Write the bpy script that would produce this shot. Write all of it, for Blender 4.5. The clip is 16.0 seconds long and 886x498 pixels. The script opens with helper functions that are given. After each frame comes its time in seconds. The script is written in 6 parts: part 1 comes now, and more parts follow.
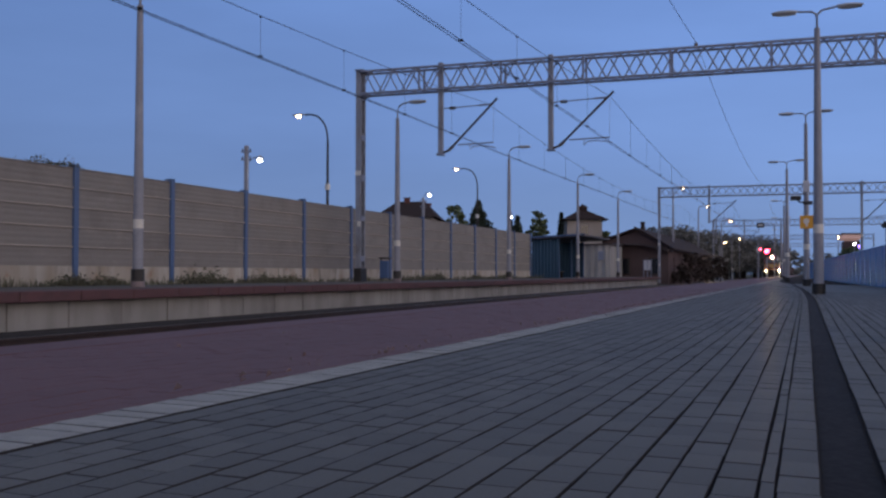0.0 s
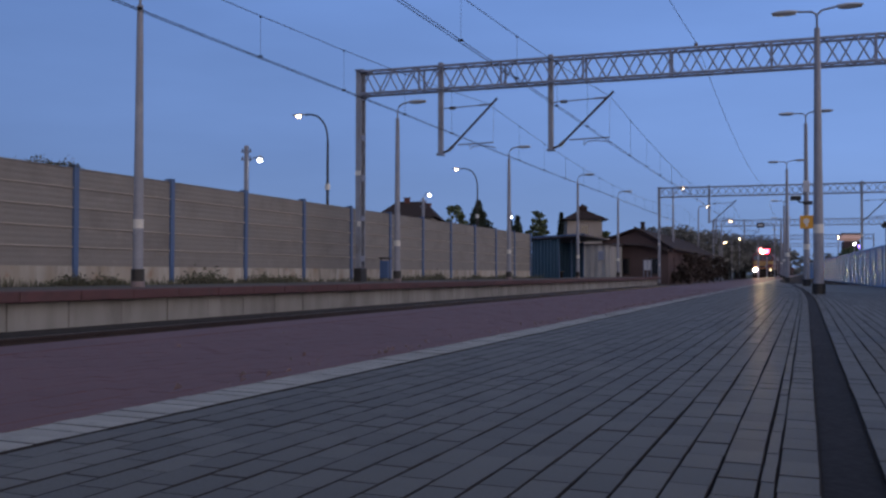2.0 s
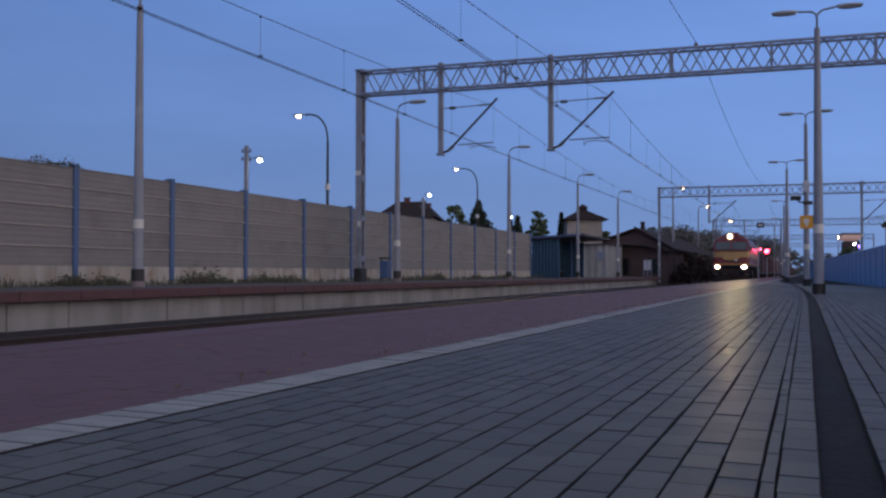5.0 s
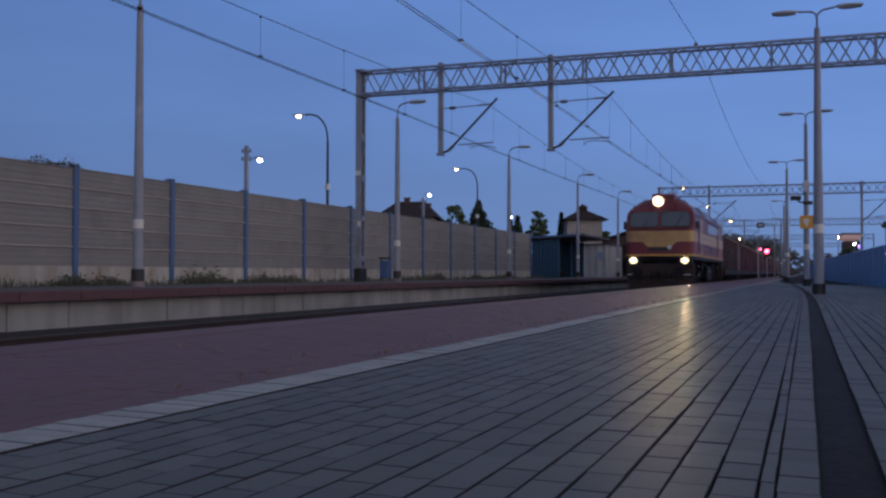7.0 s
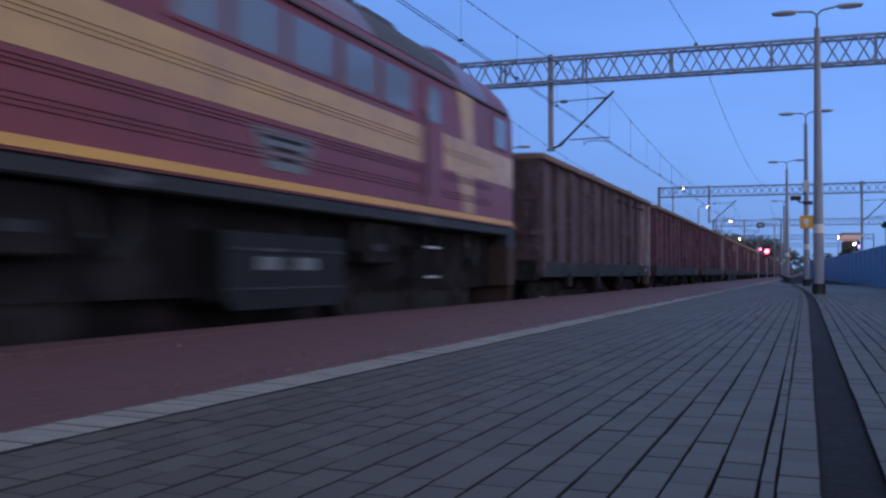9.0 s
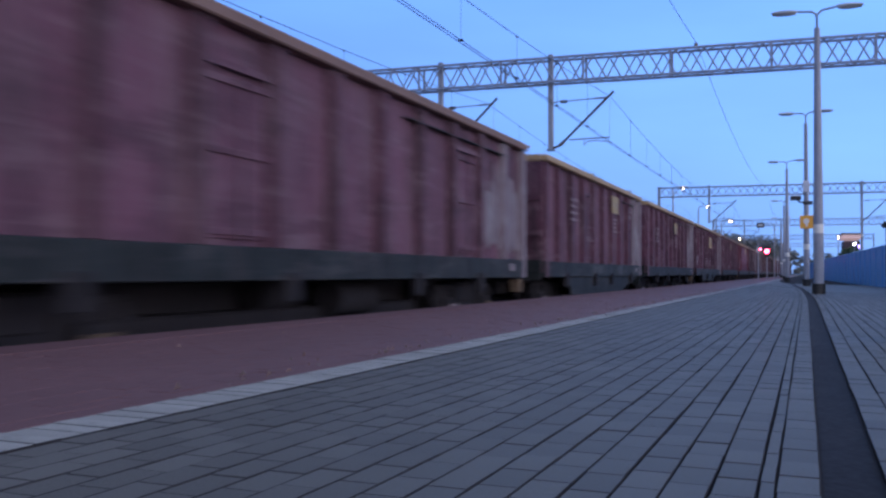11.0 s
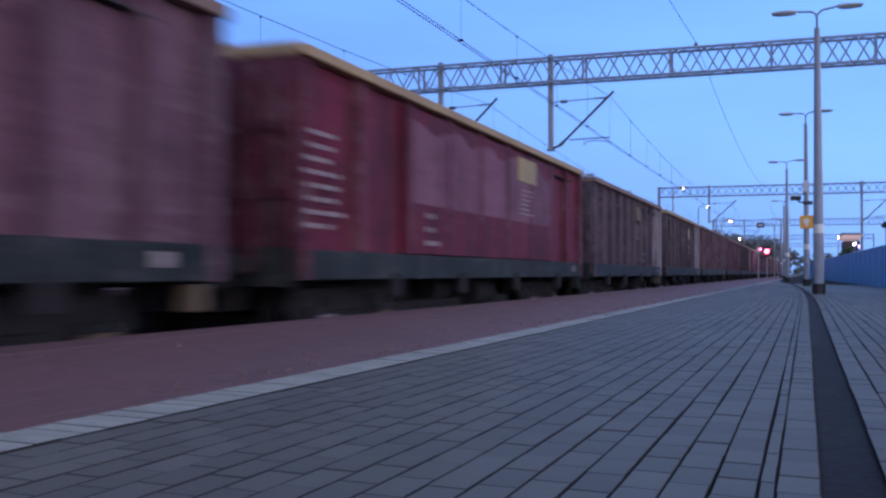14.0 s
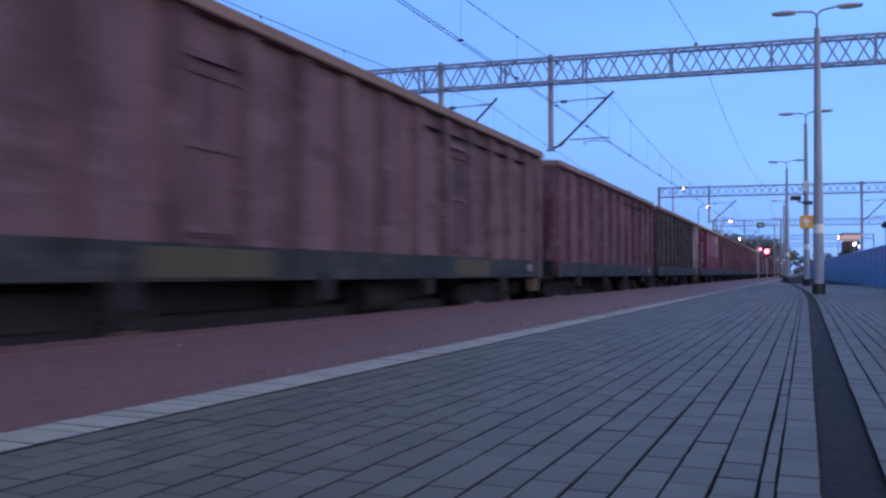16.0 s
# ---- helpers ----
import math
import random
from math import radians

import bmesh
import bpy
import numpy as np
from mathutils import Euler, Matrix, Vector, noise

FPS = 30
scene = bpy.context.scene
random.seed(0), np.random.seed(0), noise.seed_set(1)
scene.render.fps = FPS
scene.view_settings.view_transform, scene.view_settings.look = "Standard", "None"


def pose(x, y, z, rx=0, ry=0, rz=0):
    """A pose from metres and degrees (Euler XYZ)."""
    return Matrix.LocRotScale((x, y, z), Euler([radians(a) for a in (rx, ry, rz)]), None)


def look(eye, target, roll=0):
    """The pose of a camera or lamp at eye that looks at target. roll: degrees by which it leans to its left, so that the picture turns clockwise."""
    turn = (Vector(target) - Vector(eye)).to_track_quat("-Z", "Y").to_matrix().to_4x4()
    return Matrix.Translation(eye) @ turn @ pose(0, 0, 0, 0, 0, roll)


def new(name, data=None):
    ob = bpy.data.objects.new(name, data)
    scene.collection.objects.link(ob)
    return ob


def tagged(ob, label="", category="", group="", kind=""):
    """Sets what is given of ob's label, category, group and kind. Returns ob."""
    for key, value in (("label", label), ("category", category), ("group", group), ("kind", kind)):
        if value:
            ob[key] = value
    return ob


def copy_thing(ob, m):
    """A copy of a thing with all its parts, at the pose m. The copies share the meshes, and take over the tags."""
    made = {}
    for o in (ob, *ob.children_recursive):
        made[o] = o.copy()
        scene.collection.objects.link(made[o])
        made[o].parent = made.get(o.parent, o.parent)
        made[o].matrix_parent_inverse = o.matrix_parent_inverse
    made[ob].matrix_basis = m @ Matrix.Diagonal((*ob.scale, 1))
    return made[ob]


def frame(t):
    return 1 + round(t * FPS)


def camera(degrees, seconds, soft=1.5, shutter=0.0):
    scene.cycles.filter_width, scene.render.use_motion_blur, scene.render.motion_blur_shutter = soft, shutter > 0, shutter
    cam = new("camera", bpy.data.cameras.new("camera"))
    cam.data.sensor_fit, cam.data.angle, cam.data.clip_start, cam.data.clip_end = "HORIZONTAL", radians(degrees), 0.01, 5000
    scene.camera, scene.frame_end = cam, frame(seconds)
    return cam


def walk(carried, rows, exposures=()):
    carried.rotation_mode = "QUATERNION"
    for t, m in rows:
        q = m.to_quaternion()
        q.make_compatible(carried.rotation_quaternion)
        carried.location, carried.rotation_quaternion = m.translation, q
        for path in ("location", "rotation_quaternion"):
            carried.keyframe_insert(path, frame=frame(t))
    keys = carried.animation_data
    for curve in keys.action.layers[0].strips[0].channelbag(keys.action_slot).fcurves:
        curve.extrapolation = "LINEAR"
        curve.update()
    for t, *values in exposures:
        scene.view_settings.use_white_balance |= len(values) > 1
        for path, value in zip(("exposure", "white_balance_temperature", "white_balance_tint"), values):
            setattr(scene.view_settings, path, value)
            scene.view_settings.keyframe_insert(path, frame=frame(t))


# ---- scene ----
import itertools

# ---- camera ----
EYE = Vector((0.0, 0.0, 0.492))
YAW, PITCH = radians(19.918), radians(1.38)
AIM = EYE + Vector((-math.sin(YAW) * math.cos(PITCH), math.cos(YAW) * math.cos(PITCH), math.sin(PITCH)))
cam = camera(47.69, 16.0, soft=2.5, shutter=0.5)
walk(cam, [(0.0, look(EYE, AIM, 0.1)), (16.0, look(EYE, AIM, 0.1))],
     exposures=[(0.0, 0.08, 7180, 12), (1.2, 0.08, 7100, 12), (4.2, 0.07, 6830, 12), (6.3, -0.08, 6640, 11.5), (7.2, -0.17, 6540, 11), (8.0, -0.12, 6280, 10), (8.6, 0.08, 6150, 9.5), (9.2, 0.48, 6000, 8.5), (11.3, 0.87, 5800, 10), (16.0, 0.87, 5800, 10)])

# ---- plan: x across the tracks, y along them, rails at RAIL ----
RAIL = -0.50
BED = -0.70
TRACK_A, TRACK_B = -6.02, -10.50
EDGE_A, EDGE_B = -4.26, -12.30
LEFT_TOP = 0.17
SPEED = 22.15


def fall(x):
    """Cross fall of the near platform, away from the track."""
    return -0.0183 * max(min(x, 8.0), -4.3)


def bend(y):
    """Sideways drift of the paving and of the lamps on it."""
    if y < 15:
        return 0.0
    if y < 42:
        return -0.00062 * (y - 15) ** 2
    return -0.452 - 0.0335 * (y - 42)


def drift(x, y):
    return x + bend(y) * max(0.0, min(1.0, (x + 1.95) / 1.9))


# ---- world: dusk under thin cloud, brighter towards the sunset on the right ----
world = bpy.data.worlds.new("dusk_sky")
scene.world = world
world.use_nodes = True
wt = world.node_tree
wn, wl = wt.nodes, wt.links
bg = wn["Background"]
tc = wn.new("ShaderNodeTexCoord")
sep = wn.new("ShaderNodeSeparateXYZ")
wl.new(tc.outputs["Generated"], sep.inputs[0])
ramp = wn.new("ShaderNodeValToRGB")
wl.new(sep.outputs["Z"], ramp.inputs[0])
SKY = ((0.0, (0.140, 0.235, 0.470)), (0.05, (0.148, 0.258, 0.530)), (0.12, (0.146, 0.270, 0.600)), (0.30, (0.130, 0.262, 0.640)), (0.55, (0.19, 0.26, 0.42)), (1.0, (0.20, 0.24, 0.33)))
for i, (at, col) in enumerate(SKY):
    e = ramp.color_ramp.elements[i] if i < 2 else ramp.color_ramp.elements.new(at)
    e.position, e.color = at, (*col, 1)
cl = wn.new("ShaderNodeTexNoise")
mp = wn.new("ShaderNodeMapping")
mp.inputs["Scale"].default_value = (2.0, 2.0, 9.0)
wl.new(tc.outputs["Generated"], mp.inputs[0])
wl.new(mp.outputs[0], cl.inputs["Vector"])
cl.inputs["Scale"].default_value, cl.inputs["Detail"].default_value = 1.6, 5.0
cr = wn.new("ShaderNodeMapRange")
cr.inputs["From Min"].default_value, cr.inputs["From Max"].default_value = 0.3, 0.75
cr.inputs["To Min"].default_value, cr.inputs["To Max"].default_value = 1.10, 1.28
wl.new(cl.outputs["Fac"], cr.inputs["Value"])
side = wn.new("ShaderNodeMapRange")
side.inputs["From Min"].default_value, side.inputs["From Max"].default_value = -0.75, 0.25
side.inputs["To Min"].default_value, side.inputs["To Max"].default_value = 0.70, 1.07
wl.new(sep.outputs["X"], side.inputs["Value"])
mul = wn.new("ShaderNodeMath")
mul.operation = "MULTIPLY"
wl.new(cr.outputs[0], mul.inputs[0])
wl.new(side.outputs[0], mul.inputs[1])
# afterglow of the sunset, low in the sky behind and to the right
dot = wn.new("ShaderNodeVectorMath")
dot.operation = "DOT_PRODUCT"
dot.inputs[1].default_value = (0.90, -0.43, 0.05)
wl.new(tc.outputs["Generated"], dot.inputs[0])
wide = wn.new("ShaderNodeMapRange")
wide.interpolation_type = "SMOOTHSTEP"
wide.inputs["From Min"].default_value, wide.inputs["From Max"].default_value = 0.0, 1.0
wl.new(dot.outputs["Value"], wide.inputs["Value"])
low = wn.new("ShaderNodeMapRange")
low.interpolation_type = "SMOOTHSTEP"
low.inputs["From Min"].default_value, low.inputs["From Max"].default_value = 0.0, 0.75
low.inputs["To Min"].default_value, low.inputs["To Max"].default_value = 1.0, 0.08
wl.new(sep.outputs["Z"], low.inputs["Value"])
gm = wn.new("ShaderNodeMath")
gm.operation = "MULTIPLY"
wl.new(wide.outputs[0], gm.inputs[0])
wl.new(low.outputs[0], gm.inputs[1])
sky_s = wn.new("ShaderNodeVectorMath")
sky_s.operation = "SCALE"
wl.new(ramp.outputs[0], sky_s.inputs[0])
wl.new(mul.outputs[0], sky_s.inputs["Scale"])
glow_s = wn.new("ShaderNodeVectorMath")
glow_s.operation = "SCALE"
glow_s.inputs[0].default_value = (1.70, 1.28, 0.84)
wl.new(gm.outputs[0], glow_s.inputs["Scale"])
both = wn.new("ShaderNodeVectorMath")
wl.new(sky_s.outputs[0], both.inputs[0])
wl.new(glow_s.outputs[0], both.inputs[1])
wl.new(both.outputs[0], bg.inputs[0])


# ---- materials ----
def surface(name, col, col2=None, coat=0.0, rough=0.8, metal=0.0, grain=40.0, blotch=1.5, bump=0.3, spread=0.0, streak=0.0, depth=0.004, spec=0.5):
    """A worn surface: two tints mixed by blotches and grain, relief from the grain, optional streaks running down and a random tone per piece."""
    m = bpy.data.materials.new(name)
    m.use_nodes = True
    n, l = m.node_tree.nodes, m.node_tree.links
    b = n["Principled BSDF"]
    col2 = col2 or tuple(c * 0.7 for c in col)
    tex = n.new("ShaderNodeTexCoord")
    big, fine = n.new("ShaderNodeTexNoise"), n.new("ShaderNodeTexNoise")
    for t, s, d in ((big, blotch, 4.0), (fine, grain, 6.0)):
        t.inputs["Scale"].default_value, t.inputs["Detail"].default_value = s, d
        l.new(tex.outputs["Object"], t.inputs["Vector"])
    if streak:
        mpg = n.new("ShaderNodeMapping")
        mpg.inputs["Scale"].default_value = (1.0, 1.0, 0.06)
        l.new(tex.outputs["Object"], mpg.inputs[0])
        st = n.new("ShaderNodeTexNoise")
        st.inputs["Scale"].default_value, st.inputs["Detail"].default_value = streak, 5.0
        l.new(mpg.outputs[0], st.inputs["Vector"])
        mixf = n.new("ShaderNodeMath")
        mixf.operation = "MULTIPLY_ADD"
        l.new(st.outputs["Fac"], mixf.inputs[0])
        mixf.inputs[1].default_value = 0.9
        sub = n.new("ShaderNodeMath")
        sub.operation = "MULTIPLY"
        sub.inputs[1].default_value = 0.35
        l.new(big.outputs["Fac"], sub.inputs[0])
        l.new(sub.outputs[0], mixf.inputs[2])
        src = mixf.outputs[0]
    else:
        mixf = n.new("ShaderNodeMath")
        mixf.operation = "MULTIPLY_ADD"
        l.new(fine.outputs["Fac"], mixf.inputs[0])
        mixf.inputs[1].default_value = 0.5
        sub = n.new("ShaderNodeMath")
        sub.operation = "MULTIPLY"
        sub.inputs[1].default_value = 0.6
        l.new(big.outputs["Fac"], sub.inputs[0])
        l.new(sub.outputs[0], mixf.inputs[2])
        src = mixf.outputs[0]
    mr = n.new("ShaderNodeMapRange")
    mr.inputs["From Min"].default_value, mr.inputs["From Max"].default_value = 0.36, 0.76
    l.new(src, mr.inputs["Value"])
    mix = n.new("ShaderNodeMix")
    mix.data_type = "RGBA"
    mix.inputs["A"].default_value, mix.inputs["B"].default_value = (*col, 1), (*col2, 1)
    l.new(mr.outputs[0], mix.inputs["Factor"])
    out = mix.outputs["Result"]
    if spread:
        info, geo = n.new("ShaderNodeObjectInfo"), n.new("ShaderNodeNewGeometry")
        add = n.new("ShaderNodeMath")
        add.operation = "ADD"
        l.new(info.outputs["Random"], add.inputs[0])
        l.new(geo.outputs["Random Per Island"], add.inputs[1])
        fr = n.new("ShaderNodeMath")
        fr.operation = "FRACT"
        l.new(add.outputs[0], fr.inputs[0])
        val = n.new("ShaderNodeMapRange")
        val.inputs["To Min"].default_value, val.inputs["To Max"].default_value = 1 - spread, 1 + spread
        l.new(fr.outputs[0], val.inputs["Value"])
        hsv = n.new("ShaderNodeHueSaturation")
        l.new(val.outputs[0], hsv.inputs["Value"])
        l.new(out, hsv.inputs["Color"])
        out = hsv.outputs[0]
    l.new(out, b.inputs["Base Color"])
    rr = n.new("ShaderNodeMapRange")
    rr.inputs["To Min"].default_value, rr.inputs["To Max"].default_value = max(0.03, rough - 0.12), min(1.0, rough + 0.12)
    l.new(fine.outputs["Fac"], rr.inputs["Value"])
    l.new(rr.outputs[0], b.inputs["Roughness"])
    b.inputs["Metallic"].default_value = metal
    b.inputs["Specular IOR Level"].default_value = spec
    b.inputs["Coat Weight"].default_value, b.inputs["Coat Roughness"].default_value = coat, 0.2
    if bump:
        bp = n.new("ShaderNodeBump")
        bp.inputs["Strength"].default_value, bp.inputs["Distance"].default_value = bump, depth
        l.new(fine.outputs["Fac"], bp.inputs["Height"])
        l.new(bp.outputs[0], b.inputs["Normal"])
    return m


def glow(name, col, strength):
    m = bpy.data.materials.new(name)
    m.use_nodes = True
    b = m.node_tree.nodes["Principled BSDF"]
    b.inputs["Base Color"].default_value = (*[min(1, c) for c in col], 1)
    b.inputs["Emission Color"].default_value = (*col, 1)
    b.inputs["Emission Strength"].default_value = strength
    return m


def pane_glass(name, col, rough=0.06):
    m = bpy.data.materials.new(name)
    m.use_nodes = True
    b = m.node_tree.nodes["Principled BSDF"]
    b.inputs["Base Color"].default_value = (*col, 1)
    b.inputs["Roughness"].default_value = rough
    b.inputs["Specular IOR Level"].default_value = 0.8
    b.inputs["Coat Weight"].default_value = 0.15
    return m


def stain(m, tint, size, lo, hi, most, squash=(1.0, 1.0, 1.0)):
    """Lay blotches of another tint over a surface, set differently on each object."""
    n, l = m.node_tree.nodes, m.node_tree.links
    base = n["Principled BSDF"].inputs["Base Color"]
    clean = base.links[0].from_socket
    tex, info, off = n.new("ShaderNodeTexCoord"), n.new("ShaderNodeObjectInfo"), n.new("ShaderNodeVectorMath")
    mpg, no, mr, mx = n.new("ShaderNodeMapping"), n.new("ShaderNodeTexNoise"), n.new("ShaderNodeMapRange"), n.new("ShaderNodeMix")
    off.operation = "MULTIPLY_ADD"
    off.inputs[1].default_value = (13.0, 41.0, 7.0)
    l.new(info.outputs["Random"], off.inputs[0])
    l.new(tex.outputs["Object"], off.inputs[2])
    mpg.inputs["Scale"].default_value = squash
    l.new(off.outputs[0], mpg.inputs[0])
    l.new(mpg.outputs[0], no.inputs["Vector"])
    no.inputs["Scale"].default_value, no.inputs["Detail"].default_value, no.inputs["Roughness"].default_value = size, 6.0, 0.65
    mr.inputs["From Min"].default_value, mr.inputs["From Max"].default_value, mr.inputs["To Max"].default_value = lo, hi, most
    l.new(no.outputs["Fac"], mr.inputs["Value"])
    mx.data_type = "RGBA"
    l.new(mr.outputs[0], mx.inputs["Factor"])
    l.new(clean, mx.inputs["A"])
    mx.inputs["B"].default_value = (*tint, 1)
    l.new(mx.outputs["Result"], base)


M_PAVER = surface("grey_paver", (0.108, 0.104, 0.097), (0.080, 0.078, 0.074), coat=0.02, rough=0.6, spec=0.14, grain=160, blotch=0.7, bump=0.5, spread=0.13, depth=0.0015)
M_BASE = surface("joint_sand", (0.028, 0.027, 0.031), (0.040, 0.038, 0.041), spec=0.05, rough=0.95, grain=200, bump=0.3)
M_RED = surface("red_paver", (0.132, 0.069, 0.074), (0.106, 0.057, 0.062), rough=0.65, spec=0.2, grain=140, blotch=0.6, bump=0.5, spread=0.05, depth=0.0015)
M_WHITE = surface("white_paver", (0.31, 0.30, 0.282), (0.21, 0.204, 0.192), coat=0.03, rough=0.65, spec=0.2, grain=120, blotch=3, bump=0.4, spread=0.10, depth=0.0015)
M_DRAIN = surface("dark_bitumen", (0.021, 0.018, 0.020), (0.009, 0.008, 0.010), rough=0.8, spec=0.12, grain=40, blotch=3.5, bump=0.6, depth=0.002)
M_CONC = surface("platform_concrete", (0.335, 0.332, 0.325), (0.21, 0.208, 0.202), rough=0.9, grain=25, blotch=0.9, bump=0.4, streak=1.2, spread=0.06)
M_COPING = surface("red_coping", (0.090, 0.038, 0.043), (0.060, 0.029, 0.033), rough=0.85, grain=60, blotch=1.2, bump=0.4, spread=0.1)
M_ASPHALT = surface("asphalt", (0.075, 0.072, 0.07), (0.05, 0.05, 0.05), rough=0.9, grain=70, blotch=0.5, bump=0.5)
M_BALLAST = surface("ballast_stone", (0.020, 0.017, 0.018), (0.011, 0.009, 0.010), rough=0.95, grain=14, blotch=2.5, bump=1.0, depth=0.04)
M_SLEEPER = surface("sleeper_concrete", (0.10, 0.09, 0.088), (0.055, 0.05, 0.05), rough=0.9, grain=40)
M_RAIL = surface("rail_steel", (0.06, 0.040, 0.036), (0.035, 0.025, 0.024), rough=0.6, metal=0.6, grain=50)
M_SHINE = surface("rail_head", (0.14, 0.12, 0.115), (0.09, 0.075, 0.07), rough=0.45, metal=0.7, grain=60, bump=0.05)
M_EARTH = surface("earth_and_grass", (0.05, 0.055, 0.03), (0.035, 0.032, 0.025), rough=1.0, grain=6, blotch=0.2, bump=0.8, depth=0.05)
M_BOARD = surface("barrier_board", (0.207, 0.198, 0.194), (0.159, 0.152, 0.150), rough=0.95, grain=45, blotch=0.35, bump=0.8, depth=0.01, spread=0.035)
# paler than the boards: light caught by the ledges, set as colour
M_LEDGE = surface("lit_barrier_ledge", (0.35, 0.325, 0.30), (0.27, 0.25, 0.235), rough=0.9, grain=30, blotch=1.0)
M_PLINTH = surface("barrier_plinth", (0.43, 0.425, 0.405), (0.26, 0.225, 0.185), rough=0.95, grain=30, blotch=0.8, bump=0.4, streak=1.5, spread=0.12)
M_BLUE = surface("blue_paint", (0.055, 0.110, 0.24), (0.04, 0.085, 0.185), rough=0.5, grain=30, blotch=1.5, bump=0.1)
M_BLUE_SHEET = surface("blue_sheet_metal", (0.15, 0.37, 0.66), (0.125, 0.31, 0.58), rough=0.32, grain=12, blotch=0.8, bump=0.08)
M_GALV = surface("lamp_post_concrete", (0.235, 0.252, 0.305), (0.170, 0.182, 0.222), rough=0.7, grain=25, blotch=2.0, bump=0.2)
M_LAMPTUBE = surface("lamp_arm_steel", (0.25, 0.26, 0.28), (0.17, 0.18, 0.2), rough=0.5, metal=0.5, grain=30)
M_HEAD = surface("lamp_housing", (0.42, 0.44, 0.49), (0.32, 0.34, 0.38), rough=0.5, metal=0.2, grain=20, bump=0.05)
M_LENS = surface("unlit_lamp_bowl", (0.36, 0.36, 0.37), (0.28, 0.28, 0.29), rough=0.35, grain=20, bump=0.02)
M_BLACK = surface("black_paint", (0.018, 0.018, 0.02), (0.011, 0.011, 0.012), rough=0.6, grain=40, bump=0.2)
M_WHITEPAINT = surface("white_paint", (0.62, 0.62, 0.60), (0.46, 0.45, 0.43), rough=0.6, grain=40, bump=0.1)
M_LATTICE = surface("gantry_paint", (0.205, 0.240, 0.330), (0.140, 0.162, 0.220), rough=0.55, metal=0.2, grain=20, blotch=2)
M_LEG = surface("gantry_leg_paint", (0.225, 0.252, 0.310), (0.155, 0.172, 0.212), rough=0.6, metal=0.1, grain=20, blotch=2)
M_INSUL = surface("insulator_glaze", (0.05, 0.04, 0.04), (0.03, 0.025, 0.025), rough=0.3, grain=10, bump=0.02)
M_WIRE = surface("copper_wire", (0.022, 0.020, 0.024), (0.015, 0.014, 0.016), rough=0.5, metal=0.4, grain=10, bump=0)
M_SIGN_Y = surface("yellow_sign", (0.62, 0.30, 0.02), (0.52, 0.25, 0.02), rough=0.5, grain=20, bump=0.02)
M_MAROON = surface("maroon_gloss", (0.150, 0.020, 0.030), (0.115, 0.018, 0.026), rough=0.42, grain=14, blotch=0.8, bump=0.06, spec=0.4)
M_YELLOW = surface("ochre_gloss", (0.43, 0.27, 0.068), (0.27, 0.155, 0.062), rough=0.36, grain=9, blotch=1.3, bump=0.06, spec=0.6)
M_ORANGE = surface("sill_ochre", (0.52, 0.29, 0.05), (0.38, 0.21, 0.045), rough=0.45, grain=14, blotch=1.0, bump=0.06)
M_FRAME = surface("frame_grey", (0.019, 0.023, 0.028), (0.012, 0.014, 0.017), spec=0.25, rough=0.6, grain=18, blotch=1.2)
# grime, darkened further for the shade beneath the train
M_UNDER = surface("shaded_gear_grime", (0.010, 0.010, 0.0135), (0.024, 0.022, 0.025), spec=0.15, rough=0.85, grain=20, blotch=2)
M_ROOFDARK = surface("roof_soot", (0.026, 0.022, 0.026), (0.045, 0.035, 0.04), rough=0.6, grain=10, blotch=0.8)
M_ROOFRED = surface("roof_maroon", (0.115, 0.035, 0.05), (0.085, 0.03, 0.045), rough=0.28, grain=10, blotch=0.6, bump=0.05)
M_CABGLASS = pane_glass("cab_glass", (0.085, 0.095, 0.108), 0.14)
M_SCREEN = pane_glass("windscreen_glass", (0.055, 0.065, 0.080), 0.10)
M_TANK = surface("tank_grey", (0.009, 0.012, 0.015), (0.006, 0.007, 0.008), spec=0.2, rough=0.7, grain=12, blotch=2.2)
M_SILL = surface("wagon_sill_green", (0.010, 0.017, 0.019), (0.027, 0.030, 0.032), spec=0.15, rough=0.85, grain=18, blotch=1.6, streak=4.5)
M_RIM = surface("ochre_rim", (0.29, 0.205, 0.105), (0.19, 0.13, 0.075), rough=0.7, grain=18, blotch=1.0)
M_RIMBROWN = surface("rust_rim", (0.16, 0.10, 0.085), (0.10, 0.062, 0.055), rough=0.8, grain=18, blotch=1.0)
M_PLATE = surface("yellow_plate", (0.27, 0.195, 0.06), (0.15, 0.105, 0.048), rough=0.6, grain=20, blotch=3)
M_PALE = surface("pale_panel", (0.23, 0.22, 0.245), (0.09, 0.055, 0.072), rough=0.7, grain=18, blotch=4, streak=6)
M_STENCIL = surface("stencil_white", (0.24, 0.20, 0.215), (0.12, 0.09, 0.10), rough=0.7, grain=30, blotch=4)
M_SHELTER = surface("shelter_blue", (0.022, 0.068, 0.122), (0.015, 0.046, 0.086), spec=0.25, rough=0.55, grain=12, blotch=0.8, bump=0.08)
M_FADED = surface("faded_plate", (0.115, 0.085, 0.055), (0.07, 0.05, 0.042), rough=0.8, grain=20, blotch=5, spec=0.2)
# beam and plough tone lifted to brown for the glare of the headlights
M_BEAM = surface("glare_brown_beam", (0.046, 0.033, 0.029), (0.022, 0.018, 0.018), spec=0.2, rough=0.8, grain=14, blotch=2.0)
# near-black: shade below the locomotive, put into the colour
M_PIT = surface("underside_shade_black", (0.0045, 0.0043, 0.006), (0.009, 0.008, 0.009), spec=0.1, rough=0.9, grain=20, blotch=2)
